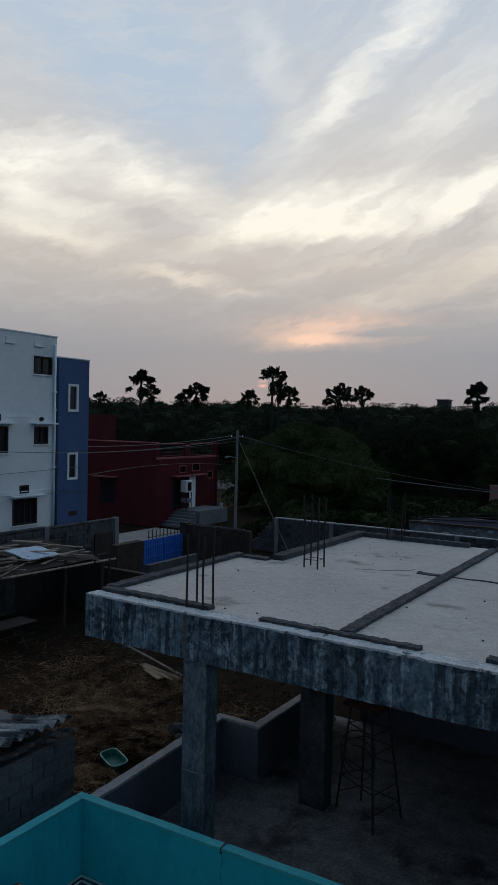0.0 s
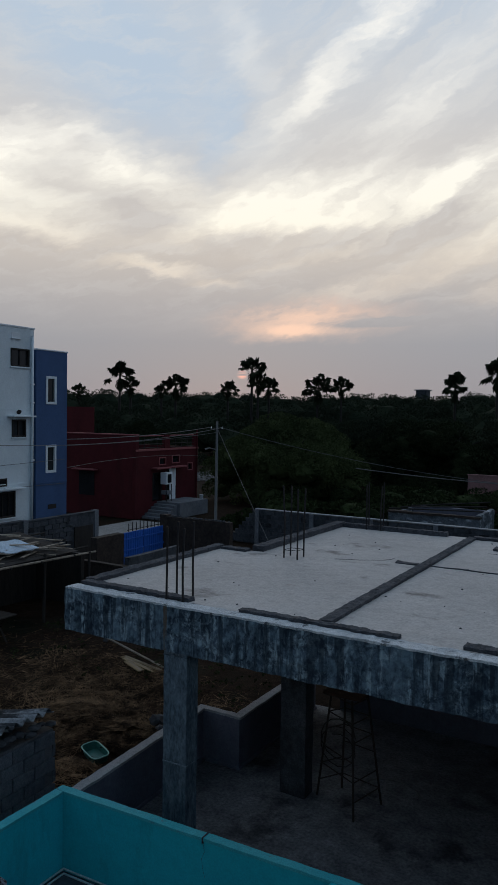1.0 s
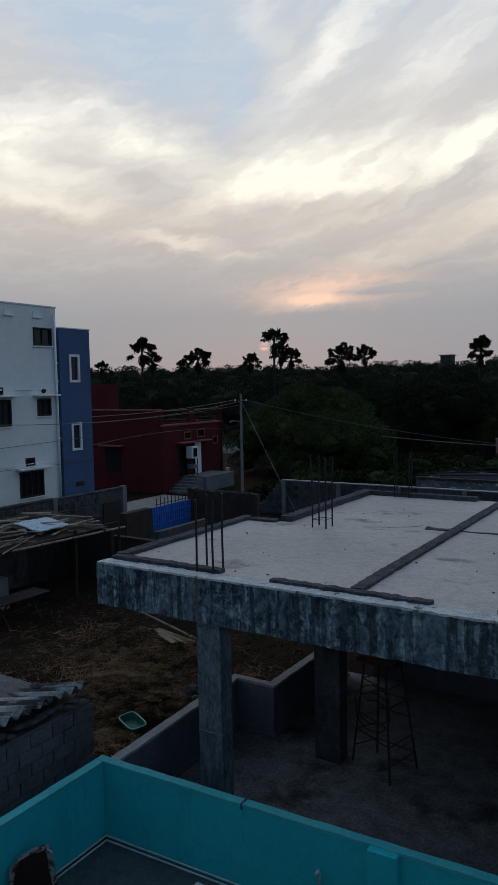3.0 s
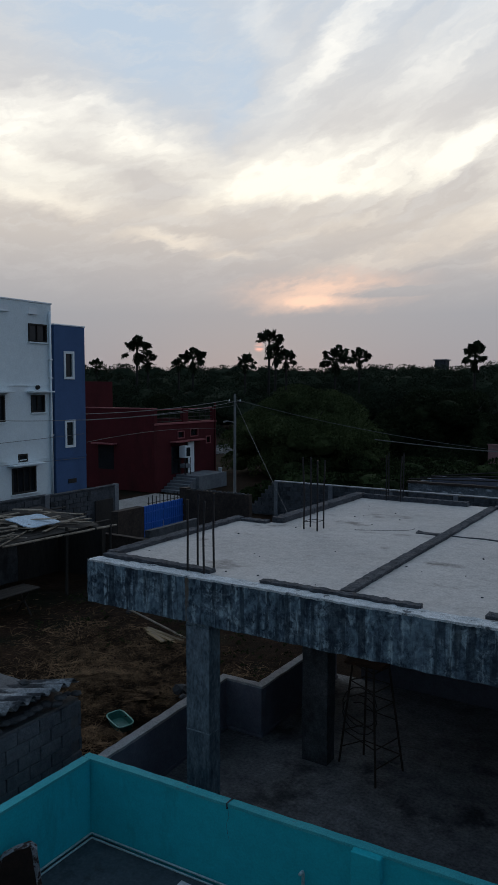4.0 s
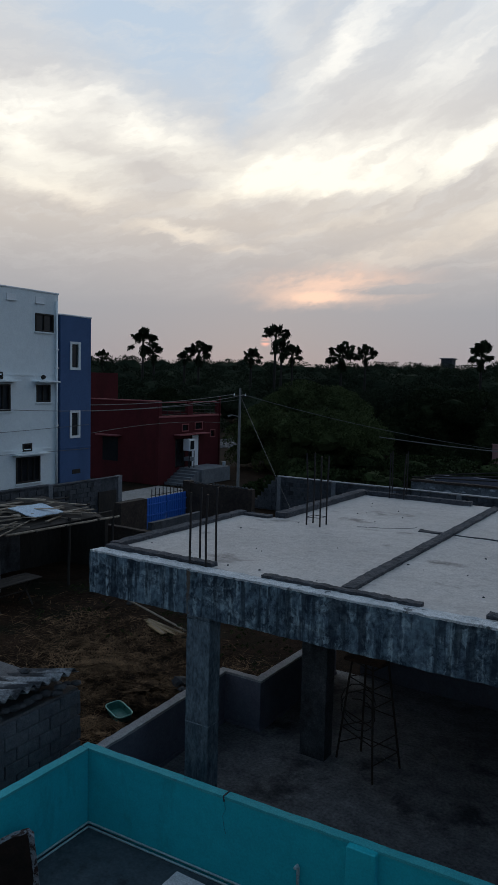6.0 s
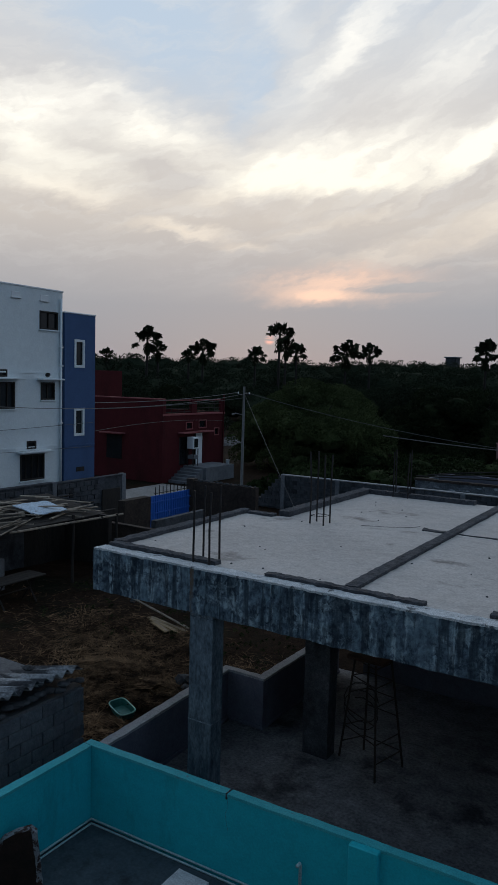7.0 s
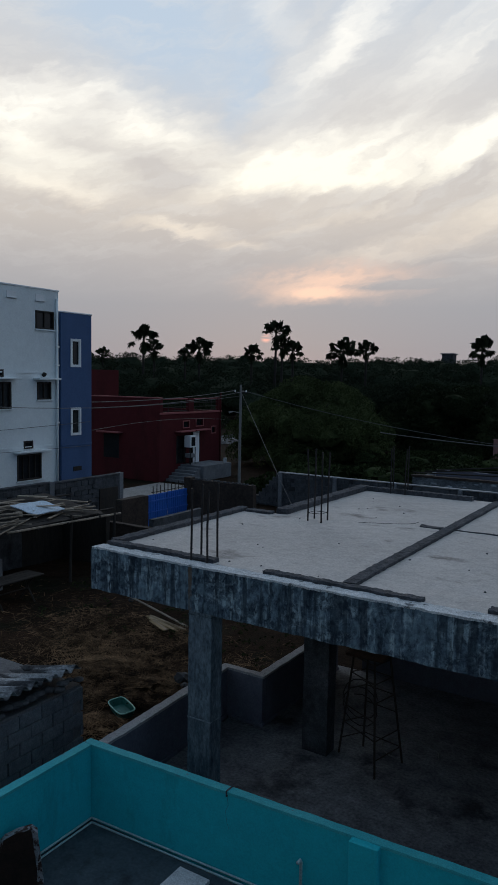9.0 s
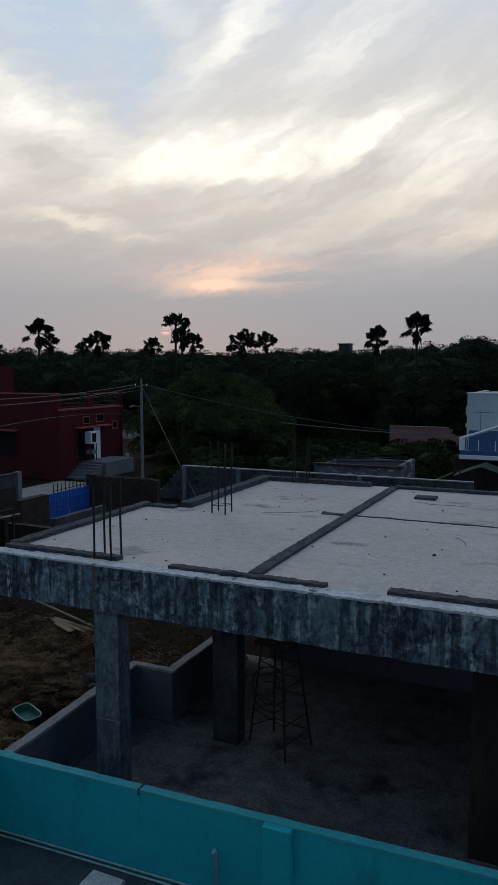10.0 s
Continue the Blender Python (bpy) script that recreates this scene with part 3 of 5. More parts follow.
# House added out of view behind the camera; its cream bounces light into the court.
def terrace_house():
    h = thing("terrace_house", (-1, -4, 0), "unseen added house with a flat roof terrace, cream to bounce light", "house")
    part("wall", box(-7.2, 5.0, -0.45, -0.25, -0.25, 4.85), "cream", h)
    part("wall", box(-7.2, -7.0, -8.0, -0.455, -0.25, 4.85), "cream", h)
    part("wall", box(4.8, 5.0, -8.0, -0.455, -0.25, 4.85), "cream", h)
    part("wall", box(-6.99, 4.79, -8.0, -7.8, -0.25, 4.85), "cream", h)
    part("terrace", rough_box(-7.2, 5.0, -8.0, -0.25, 4.851, 5.0, 0.5, 0.004), "concrete", h, "grey cement terrace floor")
    part("parapet", rough_box(-7.2, 5.0, -0.37, -0.25, 5.001, 5.75, 0.4, 0.003), "teal", h, "teal parapet")


terrace_house()


def slab_from(outline, centre, along, back, y0, y1, steps=7, amp=0.012):
    """An upright slab with a ragged outline of (along, z) pairs, and a thickness from y0 to y1 along back."""
    c, u, n = Vector(centre), Vector(along), Vector(back)
    pts = []
    for (a, b), (e, f) in zip(outline, outline[1:] + outline[:1]):
        for k in range(steps):
            t = k / steps
            w = noise.noise_vector(Vector((a + (e - a) * t, b + (f - b) * t, 1.7)) * 14) * amp
            pts.append((a + (e - a) * t + w.x, b + (f - b) * t + w.y))
    bm = bmesh.new()
    rings = [[bm.verts.new(c + u * p + Vector((0, 0, q)) + n * d) for p, q in pts] for d in (y0, y1)]
    m = len(pts)
    for i in range(m):
        bm.faces.new((rings[0][i], rings[0][(i + 1) % m], rings[1][(i + 1) % m], rings[1][i]))
    for r in rings:
        bm.faces.new(r)
    bmesh.ops.triangulate(bm, faces=[f for f in bm.faces if len(f.verts) > 4])
    return bm


def old_board():
    t = thing("worn_panel", (-7.0, 5.75, -0.05), "upright worn panel with a dark rusted face and flaking white edges", "panel")
    c, u, n = (-7.0, 5.75, 0), (0.644, 0.765, 0), (-0.765, 0.644, 0)
    part("body", slab_from([(-0.26, -0.05), (-0.23, 0.50), (-0.11, 0.625), (0.07, 0.69), (0.22, 0.71), (0.285, 0.64), (0.315, 0.32), (0.36, -0.05)], c, u, n, 0.0, 0.11), "drum", t, "flaking white painted body")
    part("face", slab_from([(-0.20, -0.04), (-0.19, 0.32), (-0.125, 0.61), (0.05, 0.688), (0.19, 0.70), (0.225, 0.60), (0.25, 0.30), (0.29, -0.04)], c, u, n, -0.012, -0.001, 7, 0.022), "rust_dark", t, "dark rusted face")


M["drum"] = mat("flaking_white", (0.15, 0.165, 0.19), (0.30, 0.32, 0.35), 9, 2.5, 0.8, 0.5, stain=(0.04, 0.022, 0.018), stain_at=(0.50, 0.56), stain_scale=11.0)
M["rust_dark"] = mat("dark_rust", (0.010, 0.007, 0.006), (0.03, 0.017, 0.013), 9, 2, 0.9, 0.5)
old_board()
solo("slab_offcut", rough_box(-5.45, -4.98, 6.62, 7.14, 0.0, 0.05, 0.08, 0.006), "bag", "pale stone slab lying on the courtyard floor", "stone slab", base=(-5.2, 6.9, 0))


# ---- neighbour's compound wall ----
def compound_wall():
    w = thing("compound_wall", (-7.4, 9, 0), "low dark plastered compound wall with a cement coping", "wall", kind="structure")
    runs = ((-7.52, -7.38, 7.53, 11.06), (-7.52, -6.60, 11.065, 11.21), (-6.74, -6.60, 11.215, 14.3))

    def turned(bm):
        for v in bm.verts:
            v.co.x += (11.06 - v.co.y) * 0.042
        return bm

    for i, (x0, x1, y0, y1) in enumerate(runs):
        a = rough_box(x0, x1, y0, y1, -0.1, 0.92, 0.25, 0.004)
        b = rough_box(x0 - 0.015, x1 + 0.015, y0, y1, 0.921, 0.965, 0.06, 0.009, scale=6.0)
        part("wall_run", a if i else turned(a), "grey_wall", w)
        part("coping", b if i else turned(b), "wall_cap", w, "rough pale cement coping")
    part("skirting", turned(box(-7.378, -7.34, 7.6, 11.06, 0.0, 0.08, 0.01)), "grey_wall", w)
    part("skirting", box(-7.33, -6.56, 11.02, 11.06, 0.0, 0.08, 0.01), "grey_wall", w)
    part("skirting", box(-6.597, -6.56, 11.07, 14.3, 0.0, 0.08, 0.01), "grey_wall", w)


compound_wall()

# ---- unfinished concrete frame ----
ZT, ZB, YF, XL = 3.66, 2.98, 8.38, -8.26


def frame_building():
    b = thing("unfinished_building", (-6, 10, 0), "unfinished grey concrete building with flat slab and mould-streaked beam", "building")
    part("roof_slab", rough_box(XL + 0.05, 4.6, YF + 0.26, 12.75, ZT - 0.14, ZT, 0.16, 0.010), "slab_top", b, "pale cement roof slab with stains")
    part("roof_slab", rough_box(-7.38, 4.6, 12.755, 17.05, ZT - 0.14, ZT - 0.003, 0.16, 0.010), "slab_top", b, "pale cement roof slab with stains")
    part("front_beam", rough_box(XL, 4.6, YF, YF + 0.25, ZB, ZT - 0.023, 0.05, 0.015, scale=5.0), "beam", b, "edge beam streaked with lime and black mould")
    part("front_lip", rough_box(XL + 0.02, 4.6, YF - 0.004, YF + 0.245, ZT - 0.022, ZT + 0.008, 0.022, 0.013, scale=10.0), "lime", b, "broken pale slab edge")
    part("side_beam", rough_box(XL, XL + 0.25, YF + 0.255, 12.75, ZB, ZT - 0.145, 0.12, 0.014), "beam", b)
    part("back_beam", rough_box(-7.38, 4.6, 16.85, 17.05, ZB, ZT - 0.145, 0.25, 0.012), "beam", b)
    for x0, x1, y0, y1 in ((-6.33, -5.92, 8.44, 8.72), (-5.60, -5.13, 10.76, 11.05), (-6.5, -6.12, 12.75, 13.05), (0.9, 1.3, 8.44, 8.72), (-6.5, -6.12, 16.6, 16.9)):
        # columns deeper in take darker far_block: the slab's shade put into their colour
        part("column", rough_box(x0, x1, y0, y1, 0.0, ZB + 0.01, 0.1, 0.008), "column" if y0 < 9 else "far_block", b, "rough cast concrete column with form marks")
    for z in (1.32, 2.9):
        part("form_joint", rough_box(-6.336, -5.914, 8.434, 8.726, z, z + 0.018, 0.06, 0.006), "column", b)
    # dark upstands: starter strips for walls to come
    strips = ((XL + 0.10, -6.05, 8.64, 8.80, 0.065), (-5.17, -2.86, 8.60, 8.73, 0.055), (-2.07, 4.5, 8.68, 8.86, 0.055), (XL + 0.04, XL + 0.24, 8.81, 12.7, 0.075),
              (-4.01, -3.83, 8.78, 16.95, 0.055), (-7.36, -7.12, 12.76, 17.0, 0.12), (-7.1, -4.5, 16.82, 17.0, 0.11), (-3.2, -2.75, 15.6, 15.95, 0.05), (-3.9, 4.5, 16.80, 17.0, 0.07), (XL + 0.26, -7.4, 12.55, 12.74, 0.05))
    for x0, x1, y0, y1, h in strips:
        part("upstand", rough_box(x0, x1, y0, y1, ZT - 0.04, ZT + h * 0.9, 0.028, 0.014, scale=12.0), "upstand", b, "crumbling dark cement starter strip")
    part("slab_joint", rough_box(-4.4, 1.5, 13.28, 13.33, ZT - 0.01, ZT + 0.013, 0.12, 0.012), "upstand", b, "dark joint line")
    part("slab_joint", rough_box(-4.5, -4.07, 13.22, 13.38, ZT - 0.01, ZT + 0.018, 0.06, 0.025), "upstand", b)
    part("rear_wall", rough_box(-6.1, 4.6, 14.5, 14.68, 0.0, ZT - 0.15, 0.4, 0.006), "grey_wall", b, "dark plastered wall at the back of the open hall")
    # near-black colour stands in for the deep shade on this pier
    part("inner_pier", rough_box(-1.12, -0.45, 9.4, 10.5, 0.0, ZT - 0.15, 0.3, 0.006), "wood_shade", b, "pier under the slab, coloured dark for its shade")
    # added wall, hidden behind a column, that keeps sky light off the hall floor
    part("left_wall", rough_box(-6.74, -6.60, 13.06, 14.49, 0.97, ZT - 0.15, 0.4, 0.006), "grey_wall", b)
    part("right_wall", rough_box(4.4, 4.6, 8.7, 14.49, 0.0, ZB, 0.4, 0.006), "grey_wall", b)


frame_building()


def slab_litter():
    rnd = random.Random(21)
    bm = bmesh.new()
    for i in range(60):
        x, y = rnd.uniform(-8.1, 3.5), rnd.uniform(8.6, 16.8)
        if y > 12.6 and x < -7.2:
            continue
        lump((x, y, ZT + 0.005), rnd.uniform(0.008, 0.022) * (2.0 if rnd.random() < 0.1 else 1), i, 0.6, bm, 1)
    solo("slab_grit", bm, "upstand", "dark cement crumbs strewn over the slab", "grit", kind="stuff")
    for i, (x, y, a, n) in enumerate(((-5.6, 12.9, 0.1, 9), (-1.8, 12.2, -0.4, 5), (-3.2, 15.2, 0.05, 9))):
        pts = []
        for k in range(n):
            pts.append((x, y, ZT + 0.006))
            a += rnd.uniform(-0.5, 0.5)
            x, y = x + 0.16 * math.cos(a), y + 0.16 * math.sin(a)
        solo("slab_crack", tube(pts, 0.004, 4), "upstand", "dark hairline crack in the slab surface", "crack", kind="structure")


slab_litter()


def rebar_group(x0, x1, y0, y1, top, seed, ties=(0.10, 0.2), base=ZT):
    rnd = random.Random(seed)
    g = thing("column_rebar", ((x0 + x1) / 2, (y0 + y1) / 2, base), "dark rusty column rebars tied with stirrups on the slab", "rebar", "column rebars on the slab")
    for x in (x0, x1):
        for y in (y0, y1):
            h = top + rnd.uniform(-0.06, 0.05)
            part("bar", tube([(x, y, base - 0.05), (x + rnd.uniform(-0.01, 0.01), y, (base + h) / 2), (x + rnd.uniform(-0.025, 0.025), y + rnd.uniform(-0.02, 0.02), h)], 0.0165, 6), "steel", g)
    for z in [base + k for k in ties]:
        part("stirrup", tube([(x0, y0, z), (x1, y0, z + 0.01), (x1, y1, z), (x0, y1, z), (x0, y0, z)], 0.006, 5), "steel", g)


rebar_group(-6.42, -6.12, 8.60, 8.86, 4.80, 1, (0.03,))
rebar_group(-6.46, -6.17, 12.42, 12.70, 5.02, 2, (0.16,))
rebar_group(-6.45, -6.08, 16.74, 16.92, 4.80, 3)
rebar_group(0.95, 1.25, 8.62, 8.90, 4.7, 4)


def bar_stand():
    s = thing("scaffold_stand", (-4.55, 11.0, 0), "tapered work stand of thin rusty bars with rungs", "stand")
    feet = ((-5.02, 11.02), (-4.75, 11.45), (-4.17, 10.56), (-3.98, 11.30))
    c = Vector((-4.5, 11.05, 0))
    H = 1.85
    tops = [c + (Vector((x, y, 0)) - c) * 0.55 + Vector((0, 0, H)) for x, y in feet]
    for (x, y), t in zip(feet, tops):
        part("leg", tube([(x, y, 0.0), t], 0.020, 6), "rust_bar", s)
    order = (0, 1, 3, 2)
    for k in range(1, 7):
        f = k / 6.2
        for a, b in zip(order, order[1:] + order[:1]):
            p = Vector((*feet[a], 0)).lerp(tops[a], f)
            q = Vector((*feet[b], 0)).lerp(tops[b], f)
            if (k + a) % 3 or k > 4:
                part("rung", tube([p, q], 0.011, 5), "rust_bar", s)
    part("platform", box(-4.85, -4.18, 10.8, 11.3, H + 0.002, H + 0.05, 0.008), "rust", s, "reddish brown board on top")
    coil = [c + Vector((0.30 * math.cos(a) - 0.05, -0.28, 1.25 + 0.30 * math.sin(a) - 0.02 * a)) for a in (i * 0.5 for i in range(30))]
    part("cable_coil", tube(coil, 0.010, 5), "steel", s, "loose coil of dark cable")
    hose = [(-4.0 + 0.5 * math.cos(a), 11.75 + 0.4 * math.sin(a), 0.03) for a in (i * 0.35 for i in range(14))]
    solo("hose", tube(hose, 0.014, 6), "wire", "grey hose lying on the cement floor", "hose", base=(-4, 11.7, 0.02))


bar_stand()


# ---- block shed with corrugated roof ----
def block_shed():
    s = thing("block_shed", (-9.5, 6, 0), "low shed of bare cement blocks under grey corrugated sheets", "shed")
    part("core", box(-11.6, -8.16, 2.0, 8.04, -0.1, 1.52), "mortar", s, "recessed mortar")
    L, Hh, g = 0.42, 0.205, 0.009
    long = bmesh.new()
    box(-0.03, 0.03, -L / 2 + g, L / 2 - g, 0, Hh - g, 0.006, long)
    me = bpy.data.meshes.new("block")
    long.to_mesh(me)
    long.free()
    me.materials.append(M["block"])
    end = bmesh.new()
    box(-L / 2 + g, L / 2 - g, -0.03, 0.03, 0, Hh - g, 0.006, end)
    me2 = bpy.data.meshes.new("block_end")
    end.to_mesh(me2)
    end.free()
    me2.materials.append(M["block"])
    rnd = random.Random(5)
    for k in range(7):
        z = 0.06 + k * Hh
        y = 8.05 - L / 2 - (L / 2 if k % 2 else 0)
        while y > 4.0:
            o = new("block", me)
            o.parent, o.location = s, Vector((-8.14 + rnd.uniform(-0.006, 0.008), y, z)) - s.location
            o.rotation_euler = (rnd.uniform(-0.012, 0.012), 0, rnd.uniform(-0.015, 0.015))
            y -= L
        for i in range(8):
            o = new("block", me2)
            o.parent, o.location = s, Vector((-8.34 - i * L - (L / 2 if k % 2 == 0 else 0), 8.055 + rnd.uniform(-0.006, 0.006), z)) - s.location
    # corrugated sheets, falling away from the yard edge
    pitch, amp = 0.21, 0.048
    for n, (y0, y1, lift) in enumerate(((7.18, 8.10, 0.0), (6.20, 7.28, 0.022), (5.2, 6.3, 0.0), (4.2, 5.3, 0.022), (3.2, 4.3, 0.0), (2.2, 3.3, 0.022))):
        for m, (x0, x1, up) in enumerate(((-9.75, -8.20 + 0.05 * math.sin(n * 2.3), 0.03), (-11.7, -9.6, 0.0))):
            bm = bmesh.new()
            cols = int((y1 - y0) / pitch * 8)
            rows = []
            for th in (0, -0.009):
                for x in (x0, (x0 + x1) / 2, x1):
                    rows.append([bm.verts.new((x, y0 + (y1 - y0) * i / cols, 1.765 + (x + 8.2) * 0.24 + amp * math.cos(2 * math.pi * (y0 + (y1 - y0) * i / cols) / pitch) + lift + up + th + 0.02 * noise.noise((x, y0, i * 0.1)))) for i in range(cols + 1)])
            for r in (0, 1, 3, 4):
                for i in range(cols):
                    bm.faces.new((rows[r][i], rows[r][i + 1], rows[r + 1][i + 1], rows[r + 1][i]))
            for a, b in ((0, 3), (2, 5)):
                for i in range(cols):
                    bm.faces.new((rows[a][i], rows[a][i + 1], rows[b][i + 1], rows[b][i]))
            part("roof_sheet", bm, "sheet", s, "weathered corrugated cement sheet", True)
    for i in range(26):
        y = 4.2 + i * 0.152 + rnd.uniform(-0.03, 0.03)
        part("packing_stone", lump((-8.16 + rnd.uniform(-0.05, 0.02), y, 1.60 + rnd.uniform(-0.01, 0.06)), rnd.uniform(0.06, 0.11), i, 0.36), "stone", s, "loose stone packed under the sheets")


block_shed()
for i, (x, y, z, r, a) in enumerate(((-8.9, 7.6, 1.76, 0.09, 0.3), (-9.3, 7.1, 1.66, 0.09, 1.1), (-9.0, 6.6, 1.74, 0.10, 0.7))):
    solo("roof_stone", lump((0, 0, 0), r, i + 9, 0.5), "stone", "grey stone weighing down a roof sheet", "stone", group="stones on the shed roof").location = (x, y, z)


# ---- yard clutter ----
def tub():
    t = thing("plastic_tub", (-9.1, 10.08, 0.0), "green oblong plastic tub lying in the dry straw", "tub")
    m = Matrix.Translation((-9.1, 10.05, 0.0)) @ Euler((radians(6), 0, radians(-25))).to_matrix().to_4x4()
    bm = bmesh.new()
    rings = []
    for k, z in ((0.78, 0.0), (0.86, 0.02), (1.0, 0.15), (0.96, 0.15), (0.82, 0.03)):
        rings.append([bm.verts.new(m @ Vector((0.34 * k * math.copysign(abs(math.cos(a)) ** 0.45, math.cos(a)), 0.17 * k * math.copysign(abs(math.sin(a)) ** 0.45, math.sin(a)), z))) for a in (2 * math.pi * (i + 0.5) / 28 for i in range(28))])
    for a, b in zip(rings, rings[1:]):
        for q in range(28):
            bm.faces.new((a[q], a[(q + 1) % 28], b[(q + 1) % 28], b[q]))
    bm.faces.new(rings[0])
    bm.faces.new(rings[-1])
    part("body", bm, "tub", t, smooth=False)
    rim = [m @ Vector((0.34 * math.copysign(abs(math.cos(a)) ** 0.45, math.cos(a)), 0.17 * math.copysign(abs(math.sin(a)) ** 0.45, math.sin(a)), 0.15)) for a in (2 * math.pi * (i + 0.5) / 28 for i in range(29))]
    part("rim", tube(rim, 0.013, 6), "tub_rim", t, "pale rolled rim")


tub()


def scatter_straw():
    rnd = np.random.RandomState(3)
    vs, fs = [], []
    heaps = ((-10.0, 11.3, 1.6, 1.1, 4200), (-11.8, 12.0, 1.7, 1.2, 2600), (-9.3, 10.4, 1.1, 0.7, 1500), (-12.6, 13.6, 2.0, 1.2, 1300), (-10.5, 13.6, 1.8, 1.1, 800),
             (-14.5, 13.5, 3.0, 2.5, 500), (-8.3, 12.0, 0.5, 1.6, 600), (-9.0, 9.2, 0.6, 0.7, 600))
    for cx, cy, sx, sy, n in heaps:
        for _ in range(n):
            x, y = cx + rnd.randn() * sx * 0.6, cy + rnd.randn() * sy * 0.6
            if abs(x + 9.1) < 0.42 and abs(y - 10.07) < 0.3 or x > -7.62 or (x > -8.35 and y < 8.4) or x < -19:
                continue
            a, l, w = rnd.rand() * math.pi, 0.10 + 0.42 * rnd.rand() ** 2, 0.004 + 0.010 * rnd.rand() ** 2
            h = 0.03 + 0.16 * max(0, 1 - ((x - cx) / sx) ** 2 - ((y - cy) / sy) ** 2) * rnd.rand() + 0.08 * noise.noise((x * 0.5, y * 0.5, 0))
            t = (rnd.rand() - 0.5) * 0.5
            d = Vector((math.cos(a), math.sin(a), t)) * l / 2
            s = Vector((-math.sin(a), math.cos(a), (rnd.rand() - 0.5))) * w
            c = Vector((x, y, max(h, abs(t) * l / 2)))
            k = len(vs)
            vs += [c - d - s, c + d - s * 0.5, c + d + s * 0.5, c - d + s]
            fs.append((k, k + 1, k + 2, k + 3))
    ob = new("dry_straw", mesh_from("dry_straw", vs, fs, "straw"))
    tagged(ob, "scattered dry straw and palm litter on the yard", "straw", kind="stuff")


scatter_straw()


def palm_frond(x, y, z, turn, length, name="palm_frond"):
    rnd = random.Random(int(x * 100))
    bm = bmesh.new()
    t = radians(turn)
    d, s = Vector((math.cos(t), math.sin(t), 0)), Vector((-math.sin(t), math.cos(t), 0))
    o = Vector((x, y, z))
    tube([o, o + d * length * 0.5 + Vector((0, 0, 0.05)), o + d * length], [0.022, 0.015, 0.005], 5, bm)
    for i in range(34):
        f = 0.15 + 0.85 * i / 34
        for k in (-1, 1):
            a = o + d * length * f + Vector((0, 0, 0.05))
            tip = a + (d * 0.8 + s * k).normalized() * (0.45 * (1 - 0.5 * f) + rnd.uniform(-0.06, 0.06)) + Vector((0, 0, rnd.uniform(-0.05, 0.04)))
            w = d * 0.02
            q = [bm.verts.new(a - w), bm.verts.new(a + w), bm.verts.new(tip)]
            bm.faces.new(q)
    solo(name, bm, "straw", "dry brown palm frond lying on the yard", "palm frond", group="dry fronds")


for i, (x, y, r) in enumerate(((-9.05, 11.85, 0.17), (-8.8, 11.62, 0.10), (-12.9, 16.4, 0.12), (-13.6, 15.4, 0.09), (-11.9, 15.6, 0.07))):
    solo("rubble_stone", lump((0, 0, 0), r, i + 40, 0.7), "stone", "rough grey stone lying in the yard", "stone", group="stones in the yard").location = (x, y, r * 0.45)


palm_frond(-8.95, 11.30, 0.10, 186, 1.5)
palm_frond(-9.05, 10.95, 0.08, 160, 1.2)
palm_frond(-10.2, 11.9, 0.08, 205, 1.4)


def board_mat():
    m = thing("fallen_boards", (-11.6, 14.4, 0), "splintered ochre boards and a long pale pole lying on the ground", "boards")
    rnd = random.Random(17)
    part("pole", tube([(-14.4, 15.56, 0.20), (-12.6, 14.95, 0.17), (-10.75, 14.27, 0.15)], [0.022, 0.028, 0.025], 6), "plank", m, "long pale pole")
    for i in range(8):
        f = i / 7
        a = Vector((-12.25 + 0.42 * f + rnd.uniform(-0.12, 0.12), 14.60 - 0.50 * f, 0.05 + 0.012 * i))
        b = Vector((-10.85 - 0.10 * f + rnd.uniform(-0.16, 0.10), 14.25 - 0.55 * f, 0.06 + 0.012 * i))
        d = (b - a).normalized()
        s = Vector((-d.y, d.x, rnd.uniform(-0.2, 0.25))) * rnd.uniform(0.022, 0.06)
        bm = bmesh.new()
        q = [bm.verts.new(p + Vector((0, 0, h))) for h in (0, 0.022) for p in (a - s, b - s * 0.7, b + s * 0.8, a + s)]
        for g in ((0, 1, 2, 3), (7, 6, 5, 4), (0, 4, 5, 1), (1, 5, 6, 2), (2, 6, 7, 3), (3, 7, 4, 0)):
            bm.faces.new([q[j] for j in g])
        part("board", bm, "ochre" if i % 3 else "frond", m)


board_mat()


def trestle():
    t = thing("trestle_table", (-16.1, 13.5, 0), "dark weathered trestle table with crossed legs", "table")
    for k in range(4):
        part("top_board", box(-16.45 + k * 0.18, -16.28 + k * 0.18, 12.4, 14.1, 0.72, 0.755, 0.006), "wood_shade", t)
    for y in (12.7, 13.8):
        part("leg", tube([(-16.4, y, 0), (-15.85, y, 0.72)], 0.025, 6), "wood_shade", t)
        part("leg", tube([(-15.8, y, 0), (-16.35, y, 0.72)], 0.025, 6), "wood_shade", t)
    part("stretcher", tube([(-16.1, 12.7, 0.36), (-16.1, 13.8, 0.36)], 0.02, 6), "wood_shade", t)


trestle()
solo("crate_box", box(-18.2, -17.4, 13.2, 14.0, 0, 0.95, 0.02), "concrete", "small grey cement block pier beside the table", "pier", base=(-17.8, 13.6, 0))


